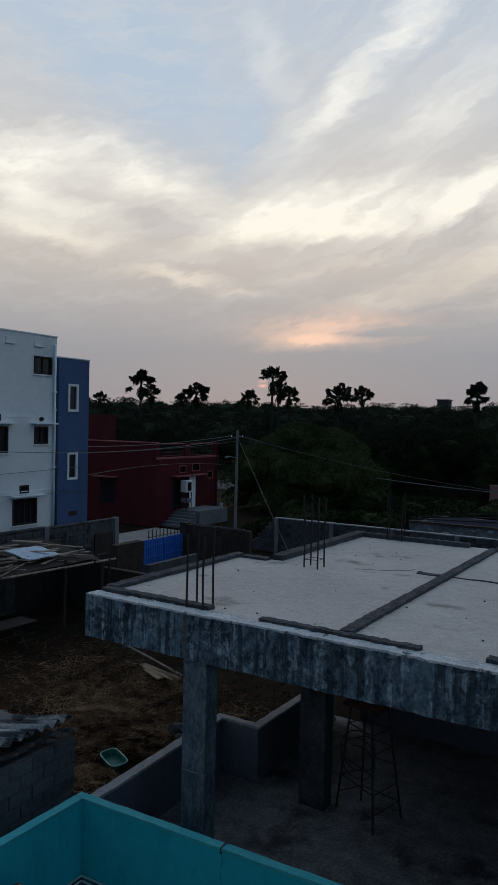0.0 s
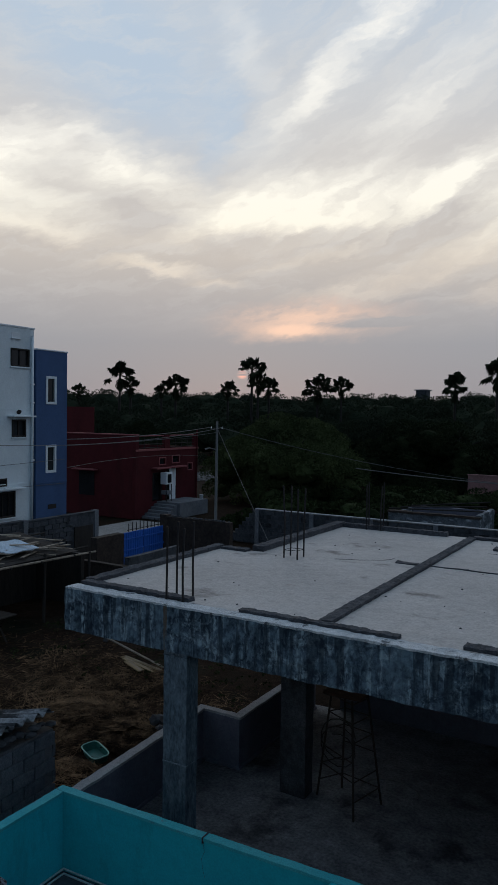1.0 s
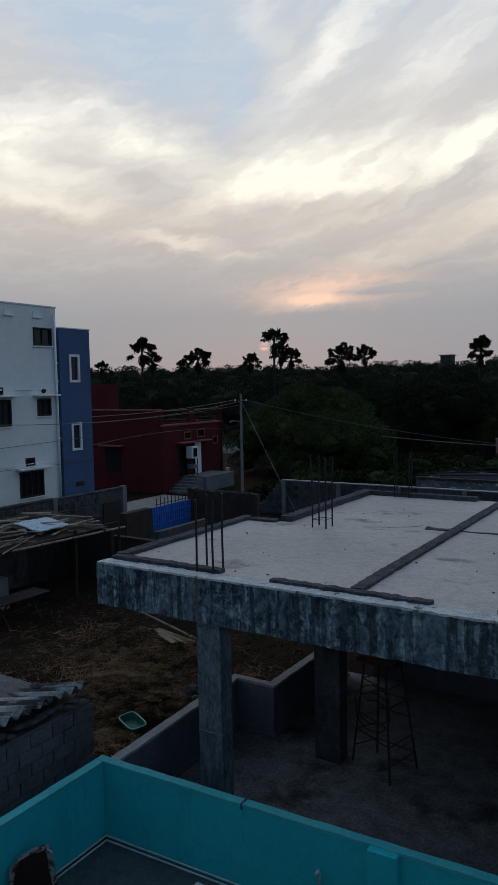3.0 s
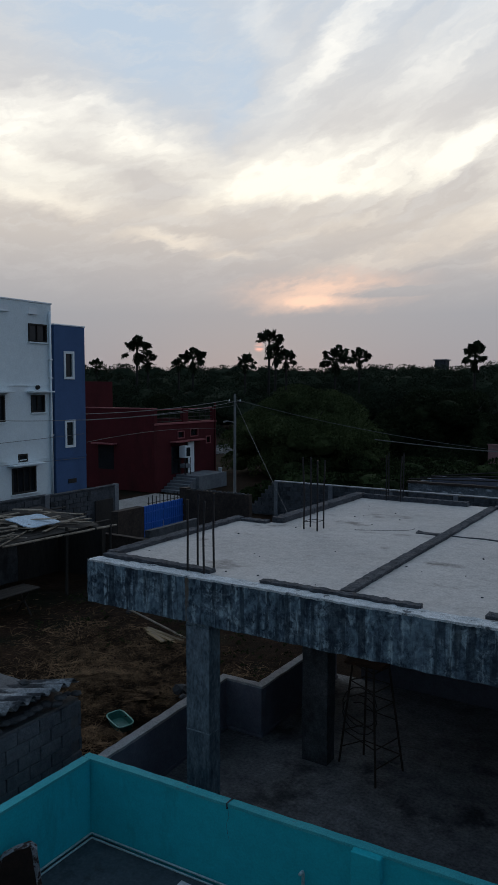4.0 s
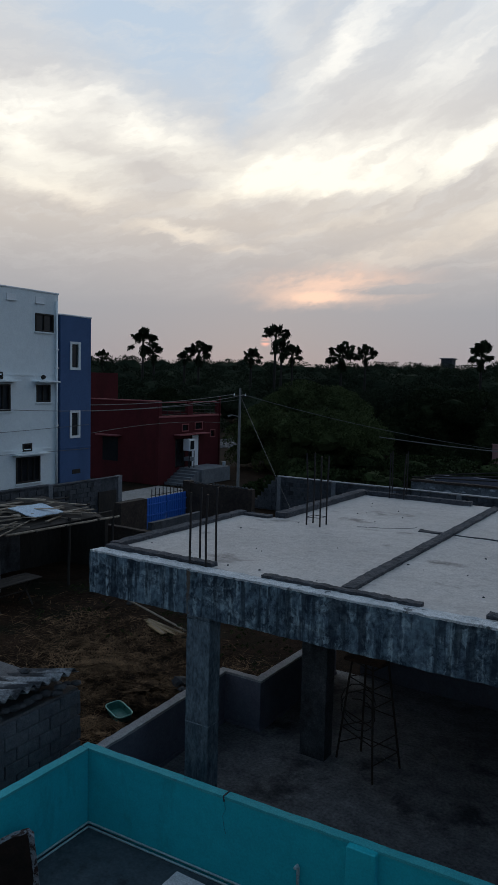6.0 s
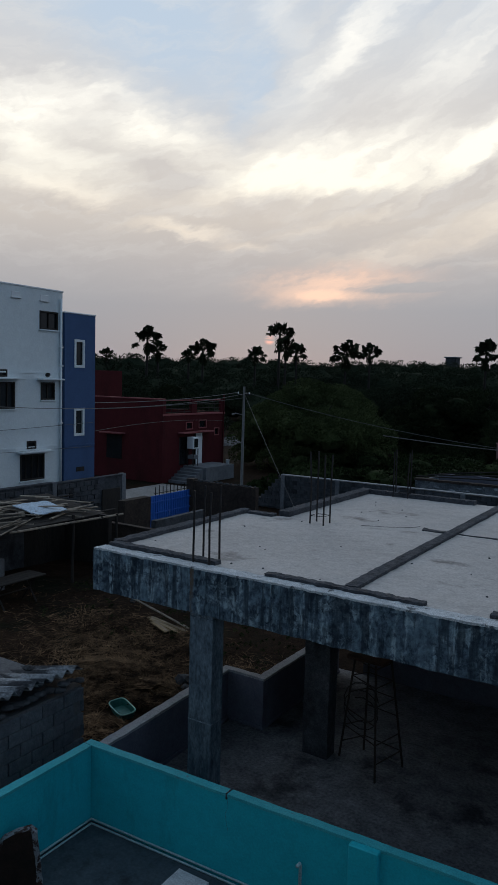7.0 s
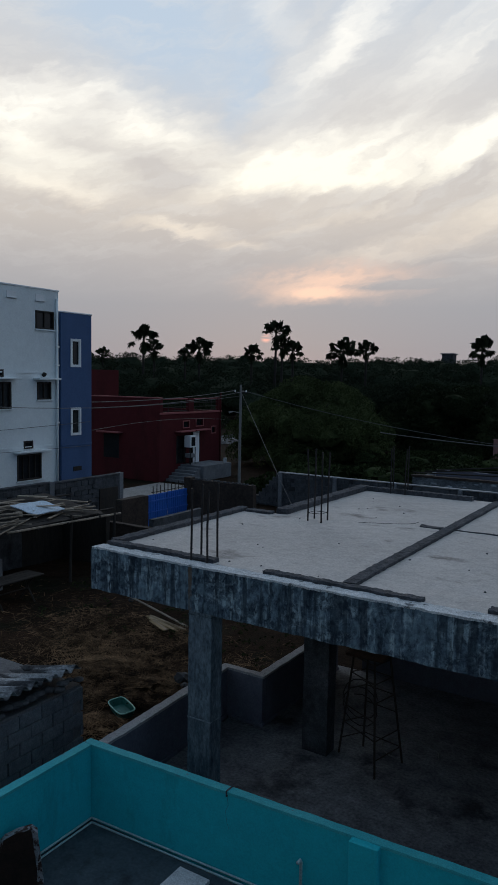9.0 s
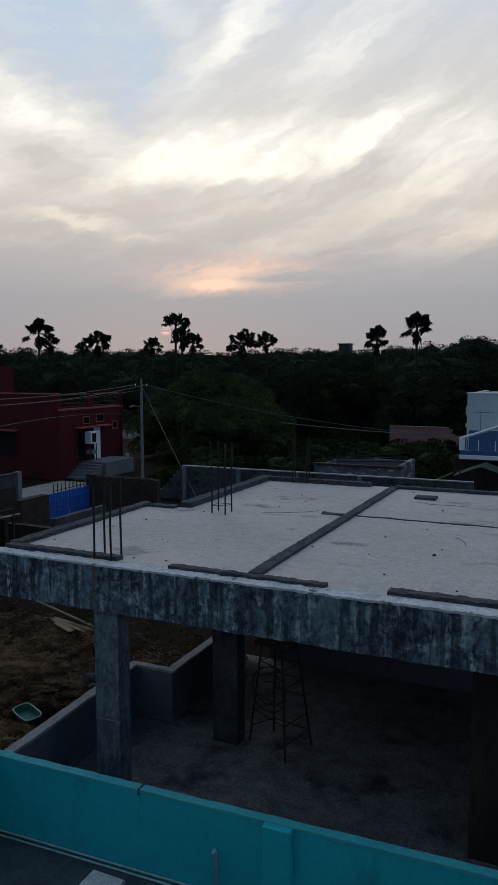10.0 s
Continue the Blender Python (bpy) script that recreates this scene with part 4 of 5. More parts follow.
# ---- lean-to with loose planks ----
def lean_to():
    s = thing("lean_to_shed", (-18.8, 15, 0), "dark lean-to roofed with loose planks and a pale sheet", "shed")
    part("side_wall", rough_box(-20.2, -20.0, 10.5, 17.1, -0.05, 1.85, 0.35, 0.01), "far_block", s, "stained cement wall")
    # back and end walls are coloured near black for the shade under the planks
    part("back_wall", rough_box(-20.2, -20.0, 17.11, 20.0, -0.05, 1.7, 0.35, 0.01), "wood_shade", s)
    part("end_wall", rough_box(-19.99, -17.9, 18.9, 19.06, -0.05, 1.75, 0.35, 0.01), "wood_shade", s)
    for x, y, h in ((-17.45, 16.82, 2.15), (-17.5, 13.0, 2.1), (-17.3, 18.6, 1.95)):
        part("post", tube([(x, y, 0), (x + 0.05, y, h)], 0.05, 7), "wood_shade", s)
    rnd = random.Random(11)
    for k in range(5):
        y = 12.5 + k * 1.35
        part("rafter", tube([(-20.1, y, 2.30), (-17.2, y + rnd.uniform(-0.2, 0.2), 1.93)], 0.035, 6), "wood_shade", s)
    for k in range(3):
        part("purlin", tube([(-19.6 + k, 12.0, 2.33 - k * 0.13), (-19.6 + k, 18.9, 2.29 - k * 0.13)], 0.03, 6), "wood_shade", s)
    bm = rough_box(-20.1, -17.35, 12.0, 18.2, 2.12, 2.135, 0.4, 0.012)
    for v in bm.verts:
        v.co.z += 0.24 - (v.co.x + 20.1) * 0.127
    part("dark_cover", bm, "wood_shade", s, "dark matting under the planks")
    for k in range(64):
        x, y = rnd.uniform(-19.8, -17.45), rnd.uniform(11.8, 17.6)
        a, l, w = rnd.choice((radians(90), radians(86), radians(60), radians(115), radians(20))) + rnd.uniform(-0.15, 0.15), rnd.uniform(0.8, 2.3), rnd.uniform(0.04, 0.13)
        z = 2.39 - (x + 20.1) * 0.127 + 0.012 * (k % 14)
        m = Matrix.Translation((x, y, z)) @ Euler((rnd.uniform(-0.10, 0.10), rnd.uniform(-0.05, 0.05), a)).to_matrix().to_4x4()
        bm = box(-l / 2, l / 2, -w / 2, w / 2, 0, 0.025)
        bmesh.ops.transform(bm, matrix=m, verts=bm.verts)
        part("roof_plank", bm, "plank", s, "loose weathered plank")
    bm = rough_box(-18.85, -17.75, 15.7, 16.9, 2.34, 2.312, 0.15, 0.04, scale=2.0)
    for v in bm.verts:
        v.co.z += 0.24 - (v.co.x + 20.1) * 0.127
    part("pale_sheet", bm, "tarp_blue", s, "creased pale blue sheet")
    part("eave_pole", tube([(-17.3, 14.3, 2.0), (-17.25, 18.9, 1.9)], 0.035, 6), "plank", s, "long pale pole along the eave")
    s.location += Vector((0.9, -0.95, -0.04))


lean_to()


def yard_walls():
    w = thing("yard_wall", (-17, 19, 0), "low dark block wall at the back of the yard", "wall", kind="structure")
    part("wall_run", rough_box(-17.88, -14.2, 18.9, 19.08, -0.05, 1.2, 0.3, 0.008), "brown_brick", w)
    part("coping", rough_box(-17.9, -14.15, 18.87, 19.1, 1.201, 1.25, 0.12, 0.008), "brown_brick", w, "pale cement coping")
    part("wall_run", rough_box(-14.15, -9.6, 19.6, 19.8, -0.05, 1.5, 0.3, 0.01), "far_block", w)
    part("wall_run", rough_box(-16.1, -15.9, 19.11, 22.0, -0.05, 1.5, 0.3, 0.008), "far_block", w)


yard_walls()


# ---- white and blue building ----
XW = -24.2


def opening(parent, y0, y1, z0, z1, frame_mat, x=XW, fw=0.07, bars=1, shade=False, sill=True):
    """A window on a wall that faces +x."""
    wd = part("window", box(x - 0.10, x - 0.06, y0, y1, z0, z1), "glass", parent, "dark window")
    part("frame_side", box(x - 0.055, x + 0.035, y0, y0 + fw, z0, z1, 0.006), frame_mat, wd)
    part("frame_side", box(x - 0.055, x + 0.035, y1 - fw, y1, z0, z1, 0.006), frame_mat, wd)
    part("frame_top", box(x - 0.055, x + 0.035, y0 + fw, y1 - fw, z1 - fw, z1, 0.006), frame_mat, wd)
    part("frame_bottom", box(x - 0.055, x + 0.035, y0 + fw, y1 - fw, z0, z0 + fw, 0.006), frame_mat, wd)
    for k in range(bars):
        y = y0 + (y1 - y0) * (k + 1) / (bars + 1)
        part("mullion", box(x - 0.055, x - 0.01, y - 0.02, y + 0.02, z0 + fw, z1 - fw), frame_mat, wd)
    if shade:
        part("sunshade", box(x - 0.02, x + 0.42, y0 - 0.22, y1 + 0.22, z1 + 0.10, z1 + 0.17, 0.01), "white", parent, "thin concrete sunshade over a window")
    if sill:
        part("sill", box(x - 0.02, x + 0.07, y0 - 0.05, y1 + 0.05, z0 - 0.06, z0 - 0.003, 0.008), "white", parent)


def wall_x(parent, name, x0, x1, y0, y1, z0, z1, holes, material, label=""):
    """A wall in the y-z plane with openings cut through its face, made of butted panels."""
    ys = sorted({y0, y1, *[h[0] for h in holes], *[h[1] for h in holes]})
    bm = bmesh.new()
    for a, b in zip(ys, ys[1:]):
        mid = (a + b) / 2
        cuts = sorted((h[2], h[3]) for h in holes if h[0] < mid < h[1])
        z = z0
        for c0, c1 in cuts:
            box(x0, x1, a, b, z, c0, 0, bm)
            z = c1
        box(x0, x1, a, b, z, z1, 0, bm)
    bmesh.ops.remove_doubles(bm, verts=bm.verts, dist=0.0005)
    part(name, bm, material, parent, label)


def white_house():
    b = thing("white_house", (-28, 18, 0), "three-storey white house with a blue stair tower and dark windows", "house")
    wins = [(21.28, 22.30, 8.35, 9.12), (21.35, 22.12, 5.35, 6.1), (18.55, 19.98, 5.0, 6.1), (20.25, 21.55, 1.95, 3.05), (20.60, 21.10, 3.28, 3.62), (18.9, 19.6, 6.3, 6.6), (17.0, 17.9, 8.20, 8.95), (16.4, 17.8, 1.95, 3.05)]
    wall_x(b, "wall", XW - 0.23, XW, 12.0, 22.56, 0, 10.0, wins, "white", "white painted facade")
    part("wall", box(-34.0, XW - 0.235, 12.0, 12.23, 0, 10.0), "white", b)
    part("wall", box(-34.0, XW - 0.235, 22.33, 22.56, 0, 10.0), "white", b)
    part("wall", box(-34.0, -33.77, 12.24, 22.32, 0, 10.0), "white", b)
    part("roof", box(-33.76, XW - 0.24, 12.24, 22.32, 9.0, 9.15), "concrete", b)
    # thin dark panel in place of unlit rooms
    part("dark_core", box(-24.75, -24.6, 12.4, 22.2, 0.1, 8.9), "wood_shade", b, "dark panel standing in for unlit rooms behind the windows")
    part("coping", box(XW - 0.26, XW + 0.03, 11.97, 22.60, 10.002, 10.07, 0.01), "white_trim", b)
    for z in (3.35, 6.5):
        part("string_course", box(XW + 0.002, XW + 0.03, 12.0, 22.4, z - 0.03, z + 0.03), "white", b)
    for (y0, y1, z0, z1) in wins:
        small = z1 - z0 < 0.5
        opening(b, y0, y1, z0, z1, "wood_shade", bars=0 if small else (3 if y1 - y0 > 1.2 else 1), shade=not small and z0 < 8, sill=not small)
    for y in (19.8, 21.3):
        part("parapet_vent", box(XW + 0.002, XW + 0.02, y, y + 0.45, 9.55, 9.78, 0.005), "white_trim", b, "pale raised vent block")
        part("vent_lip", box(XW + 0.002, XW + 0.07, y - 0.03, y + 0.48, 9.50, 9.545, 0.005), "white_trim", b)
    part("vent_cowl", lump((XW + 0.05, 21.7, 6.42), 0.10, 3, 1.0), "wood_shade", b, "small dark round vent")
    part("drain_pipe", tube([(XW + 0.07, 22.42, 1.0), (XW + 0.07, 22.42, 9.7)], 0.055, 8), "white", b, "white drain pipe", True)
    for z in (7.6, 6.8, 4.3):
        part("pipe_clip", box(XW, XW + 0.14, 22.34, 22.5, z, z + 0.06), "white_trim", b)
    # blue stair tower
    bw = [(23.15, 23.78, 6.78, 8.03), (23.15, 23.78, 3.72, 4.97)]
    wall_x(b, "tower_wall", XW - 0.10, XW + 0.12, 22.60, 24.45, 0, 9.14, bw, "blue", "deep blue tower facade")
    part("tower_wall", box(-29, XW - 0.105, 24.23, 24.45, 0, 9.14), "blue", b)
    part("tower_wall", box(-29, XW - 0.105, 22.60, 22.8, 0, 9.14), "blue", b)
    part("tower_roof", box(-29, XW - 0.105, 22.81, 24.22, 8.9, 9.05), "concrete", b)
    part("tower_coping", box(-29, XW + 0.15, 22.57, 24.48, 9.142, 9.20, 0.01), "white_trim", b)
    for (y0, y1, z0, z1) in bw:
        opening(b, y0, y1, z0, z1, "white_trim", XW + 0.12, 0.11, 0, sill=False)
    part("tower_band", box(XW + 0.122, XW + 0.14, 22.6, 24.45, 3.28, 3.33), "blue", b)
    part("tower_vent", box(XW + 0.122, XW + 0.14, 23.3, 23.8, 2.1, 2.3), "wood_shade", b)


white_house()


def white_compound():
    w = thing("boundary_wall", (-22.5, 20, 0), "dark cement block boundary wall beside the white house", "wall", kind="structure")
    part("wall_run", rough_box(-22.6, -22.4, 9.0, 20.35, -0.05, 2.02, 0.3, 0.01), "far_block", w)
    part("wall_run", rough_box(-22.6, -22.4, 20.6, 24.5, -0.05, 1.98, 0.3, 0.01), "far_block", w)
    part("pier", rough_box(-22.65, -22.35, 20.351, 20.599, -0.05, 2.06, 0.2, 0.01), "concrete", w)
    part("coping", rough_box(-22.64, -22.36, 9.0, 20.35, 2.021, 2.07, 0.2, 0.008), "far_block", w)
    part("coping", rough_box(-22.64, -22.36, 20.6, 24.5, 1.981, 2.03, 0.2, 0.008), "far_block", w)
    part("door", box(-22.39, -22.34, 23.2, 24.35, 0, 1.45, 0.01), "wood_shade", w, "dark wooden yard door")
    part("end_pier", rough_box(-22.62, -22.38, 24.501, 24.75, -0.05, 2.05, 0.2, 0.008), "concrete", w)


white_compound()


def block_face_x(parent, x, y0, y1, z0, rows, material, seed, name="block"):
    """Courses of blocks on a wall that faces +x."""
    L_, H_, g = 0.42, 0.205, 0.012
    me = bpy.data.meshes.new(name)
    bm = box(-0.03, 0.03, -L_ / 2 + g, L_ / 2 - g, 0, H_ - g, 0.006)
    bm.to_mesh(me)
    bm.free()
    me.materials.append(M[material])
    rnd = random.Random(seed)
    for k in range(rows):
        n = int((y1 - y0) / L_)
        for i in range(n):
            o = new(name, me)
            o.parent = parent
            o.location = Vector((x + rnd.uniform(-0.008, 0.008), y1 - L_ / 2 - i * L_ - (L_ / 2 if k % 2 and i < n - 1 else 0), z0 + k * H_)) - parent.location


block_face_x(bpy.data.objects["boundary_wall"], -22.38, 17.0, 20.34, 0.3, 8, "far_block", 3)
block_face_x(bpy.data.objects["boundary_wall"], -22.38, 20.62, 23.15, 0.3, 8, "far_block", 4)


# ---- gate and low walls of the lane ----
def lane_gate():
    g = thing("gate", (-19.05, 23.8, 0), "bright blue sheet metal gate with pale cross rails", "gate")
    for y0, y1 in ((22.5, 23.8), (23.84, 25.15)):
        leaf = part("leaf", box(-19.07, -19.04, y0, y1, 0.1, 1.6, 0.004), "gate_blue", g)
        for k in range(9):
            y = y0 + (k + 0.5) * (y1 - y0) / 9
            part("rib", box(-19.038, -19.02, y - 0.02, y + 0.02, 0.12, 1.58), "gate_blue", leaf)
        for z in (0.35, 0.85, 1.3):
            part("rail", box(-19.018, -18.99, y0, y1, z, z + 0.05), "gate_blue", leaf)
    w = thing("gate_wall", (-19, 22, 0), "rough brown brick walls either side of the gate", "wall", kind="structure")
    part("pillar", rough_box(-19.3, -18.95, 20.9, 22.45, -0.05, 1.62, 0.2, 0.015), "brown_brick", w)
    part("pillar", rough_box(-19.25, -18.9, 25.2, 25.55, -0.05, 2.05, 0.2, 0.015), "brown_brick", w)
    part("wall_run", rough_box(-18.89, -15.7, 25.25, 25.5, -0.05, 1.98, 0.2, 0.02), "brown_brick", w)
    for i in range(16):
        r = random.Random(i)
        part("loose_stone", lump((-18.7 + i * 0.19, 25.37 + r.uniform(-0.06, 0.06), 1.995), r.uniform(0.05, 0.10), i + 30, 0.6), "stone", w, "loose stone on the wall top")
    s = thing("block_stack", (-20.2, 20.7, 0), "small stack of grey concrete blocks", "blocks")
    for k in range(5):
        for j in range(3 - (k > 2)):
            part("block", box(-18.92 + 0.0, -18.72, 20.0 + j * 0.32 - k * 0.02, 20.29 + j * 0.32 - k * 0.02, k * 0.17 + 0.001, k * 0.17 + 0.165, 0.008), "block", s)
    f = thing("bar_fence", (-22, 27.8, 0), "short fence of dark upright iron bars", "fence")
    for k in range(11):
        part("bar", tube([(-22, 26.4 + k * 0.28, 0), (-22, 26.4 + k * 0.28, 1.25 + 0.06 * (k % 2))], 0.022, 5), "steel", f)
    for z in (0.3, 0.95):
        part("rail", tube([(-22, 26.3, z), (-22, 29.3, z)], 0.018, 5), "steel", f)


lane_gate()

# ---- maroon house ----
XR, YR = -28.1, 34.3


def red_house():
    b = thing("maroon_house", (-32, 37.5, 0), "single-storey maroon house with a railed flat roof and porch steps", "house")
    holes = [(35.95, 36.95, 0.95, 2.75), (37.45, 38.45, 0.9, 2.95), (36.65, 37.25, 3.25, 3.62), (38.0, 38.75, 3.3, 3.72), (39.75, 40.2, 2.75, 3.15)]
    wall_x(b, "wall", XR - 0.23, XR, YR, 40.85, 0, 4.24, holes, "red", "maroon front wall")
    part("wall", box(-40.0, XR - 0.235, YR, YR + 0.23, 0, 5.1), "red", b)
    part("wall", box(-40.0, XR - 0.235, 40.62, 40.85, 0, 4.24), "red", b)
    part("wall", box(-40.0, -39.77, YR + 0.235, 40.61, 0, 4.24), "red", b)
    part("roof", box(-39.76, XR - 0.24, YR + 0.24, 40.61, 3.7, 3.9), "brown_brick", b)
    # the unlit interior is a dark-coloured panel
    part("dark_core", box(XR - 0.6, XR - 0.5, 35, 40.3, 0.1, 3.9), "wood_shade", b, "dark panel standing in for the unlit room behind the openings")
    part("eave_band", box(XR + 0.002, XR + 0.05, YR - 0.02, 40.9, 4.12, 4.24, 0.01), "red_light", b)
    part("parapet_coping", box(-40.0, XR + 0.03, YR - 0.03, YR + 0.26, 5.102, 5.17, 0.01), "red_light", b)
    for y0, y1 in ((YR, YR + 0.3), (37.2, 37.75), (40.5, 40.85)):
        part("parapet_post", box(XR - 0.23, XR, y0 + 0.001, y1, 4.242, 5.1, 0.008), "red", b)
    for y0, y1 in ((YR + 0.3, 37.2), (37.75, 40.5)):
        for z in (4.32, 4.55, 4.8, 5.06):
            part("roof_rail", tube([(XR - 0.1, y0, z), (XR - 0.1, y1, z)], 0.022 if z < 5 else 0.035, 6), "red_light" if z > 5 else "wood_shade", b)
        for k in range(1, 4):
            y = y0 + (y1 - y0) * k / 4
            part("roof_rail_post", tube([(XR - 0.1, y, 4.24), (XR - 0.1, y, 5.06)], 0.02, 6), "wood_shade", b)
    part("stair_room", box(-39.7, -36.2, 36.3, 39.5, 3.901, 6.85, 0.01), "red", b, "maroon stair room on the roof")
    part("door", box(XR - 0.06, XR - 0.01, 37.75, 38.4, 0.9, 2.92, 0.005), "white_trim", b, "half-open white door")
    wd = part("window", box(XR - 0.14, XR - 0.10, 36.0, 36.9, 1.0, 2.7), "glass", b, "dark window")
    part("frame", box(XR - 0.10, XR - 0.02, 36.0, 36.08, 1.0, 2.7), "wood_shade", wd)
    part("frame", box(XR - 0.10, XR - 0.02, 36.82, 36.9, 1.0, 2.7), "wood_shade", wd)
    for y0, y1, z0, z1 in holes[2:]:
        v = part("vent", box(XR - 0.16, XR - 0.12, y0, y1, z0, z1), "glass", b, "small dark vent opening")
        for q in ((y0 - 0.06, y1 + 0.06, z1, z1 + 0.06), (y0 - 0.06, y1 + 0.06, z0 - 0.06, z0), (y0 - 0.06, y0, z0, z1), (y1, y1 + 0.06, z0, z1)):
            part("frame", box(XR + 0.002, XR + 0.03, *q), "red_light", v)
    part("sunshade", box(XR + 0.002, XR + 0.5, 35.8, 37.3, 2.98, 3.06, 0.01), "red_light", b)
    part("sunshade", box(XR + 0.002, XR + 0.5, 37.45, 39.0, 3.0, 3.08, 0.01), "red_light", b)
    # window on the side wall
    wd = part("window", box(-32.7, -31.4, YR - 0.02, YR - 0.002, 1.25, 2.75), "glass", b, "dark shuttered window")
    part("sunshade", box(-33.0, -31.1, YR - 0.4, YR - 0.003, 2.85, 2.93, 0.01), "red_light", b)
    part("vent", box(-35.3, -34.5, YR - 0.02, YR - 0.002, 3.1, 3.45), "glass", b, "small dark vent opening")
    part("corner_pipe", tube([(XR + 0.06, 40.7, 0), (XR + 0.06, 40.7, 5.4)], 0.05, 8), "red", b)
    # porch
    p = part("porch", rough_box(XR + 0.003, -26.3, 36.4, 39.5, 0.0, 0.92, 0.4, 0.006), "concrete", b, "grey cement porch block")
    for k in range(5):
        part("step", box(XR + 0.003, -26.5, 36.4 - 0.3 * (5 - k), 36.397 - 0.3 * (4 - k), 0.0, 0.16 * (k + 1), 0.01), "concrete", p)
    a = thing("air_cooler", (-27.6, 36.85, 0.92), "white window cooler on a dark stand beside the door", "cooler")
    part("body", box(-27.95, -27.45, 36.55, 37.15, 2.0, 2.75, 0.03), "white_trim", a)
    part("grille", box(-27.448, -27.43, 36.65, 37.05, 2.1, 2.65, 0.01), "glass", a, "dark grille")
    for x in (-27.92, -27.48):
        for y in (36.62, 37.1):
            part("leg", tube([(x, y, 0.92), (x, y, 2.0)], 0.03, 5), "steel", a)
    part("shelf", box(-27.95, -27.45, 36.6, 37.12, 1.35, 1.6, 0.02), "concrete", a)
    bk = solo("bucket", tube([(-26.6, 39.2, 0.92), (-26.6, 39.2, 1.2)], [0.10, 0.14], 12), "bag", "small pale bucket on the porch", "bucket", base=(-26.6, 39.2, 0.92))


red_house()


# ---- pole and wires ----
def pole_and_wires():
    x, y = -23.0, 35.4
    p = thing("utility_pole", (x, y, 0), "pale slender concrete utility pole with a guy wire", "utility pole")
    part("shaft", tube([(x, y, -0.05), (x + 0.02, y, 6.05)], [0.095, 0.065], 8), "pole", p)
    part("cross_arm", box(x - 0.45, x + 0.45, y - 0.04, y + 0.04, 5.55, 5.63, 0.01), "steel", p)
    for dx in (-0.38, 0.38):
        part("insulator", tube([(x + dx, y, 5.63), (x + dx, y, 5.75)], [0.04, 0.025], 8), "white_trim", p)
    part("lamp_arm", tube([(x, y, 4.4), (x - 0.3, y - 0.3, 4.5), (x - 0.5, y - 0.45, 4.42)], [0.025, 0.03, 0.06], 6), "pole", p)
    part("guy_wire", tube(sag((x, y, 5.7), (-15.95, 29.6, 0.0), 0.05, 6), 0.011, 5), "wire_light", p)
    spans = (((x - 0.4, y, 5.7), (-25.0, 12.0, 6.0), 0.65, 0.016, "wire_light"), ((x + 0.4, y, 5.7), (-24.0, 12.0, 5.75), 0.75, 0.014, "wire_light"), ((x, y, 5.4), (-25.5, 12.0, 5.4), 0.5, 0.012, "wire"),
             ((x, y, 5.75), (-1.0, 44.0, 2.5), 0.75, 0.016, "wire"),
             ((-17.0, 42.0, 3.25), (-4.0, 44.0, 2.6), 0.15, 0.03, "wire_light"))
    for i, (a, b, d, r, m) in enumerate(spans):
        solo("overhead_wire", tube(sag(a, b, d), r, 5), m, "thin sagging overhead wire", "wire", group="overhead wires")
    for z0, z1 in ((4.05, 4.3), (3.4, 3.2)):
        solo("overhead_wire", tube(sag((-24.0, 12.0, z0), (-24.05, 24.3, z1), 0.05), 0.012, 4), "wire", "dark wire along the white facade", "wire", group="overhead wires")
    solo("overhead_wire", tube(sag((-24.0, 24.4, 3.9), (-27.9, 41.0, 3.6), -0.25), 0.012, 4), "wire", "thin wire before the maroon house", "wire", group="overhead wires")


pole_and_wires()


# ---- block wall behind the slab and ruined room ----
def back_block_wall():
    w = thing("block_wall", (-14, 31.5, 0), "bare grey cement block wall with a broken end behind the unfinished building", "wall", kind="structure")
    part("core", box(-18.0, -4.0, 31.47, 31.6, -0.05, 1.70), "mortar", w)
    part("coping", rough_box(-18.05, -4.0, 31.39, 31.62, 1.735, 1.77, 0.2, 0.008), "wall_cap", w)
    L, Hh, g = 0.42, 0.21, 0.008
    me = bpy.data.meshes.new("block")
    bm = box(-L / 2 + g, L / 2 - g, -0.035, 0.035, 0, Hh - g, 0.006)
    bm.to_mesh(me)
    bm.free()
    me.materials.append(M["far_block"])
    rnd = random.Random(8)
    for k in range(8):
        # the broken end steps down, course by course
        x = -18.0 - (8 - k) * 0.2
        part("broken_core", box(x + 0.06, -18.002, 31.47, 31.6, k * Hh - 0.02, (k + 1) * Hh - 0.025), "mortar", w)
        x += L / 2
        while x < -4.2:
            o = new("block", me)
            o.parent = w
            o.location = Vector((x, 31.44 + rnd.uniform(-0.010, 0.006), 0.03 + k * Hh)) - w.location
            x += L
    for x in (-18.0, -15.0, -12.0, -9.0):
        part("pier", rough_box(x, x + 0.2, 31.30, 31.39, -0.05, 1.73, 0.2, 0.01), "concrete", w)


back_block_wall()


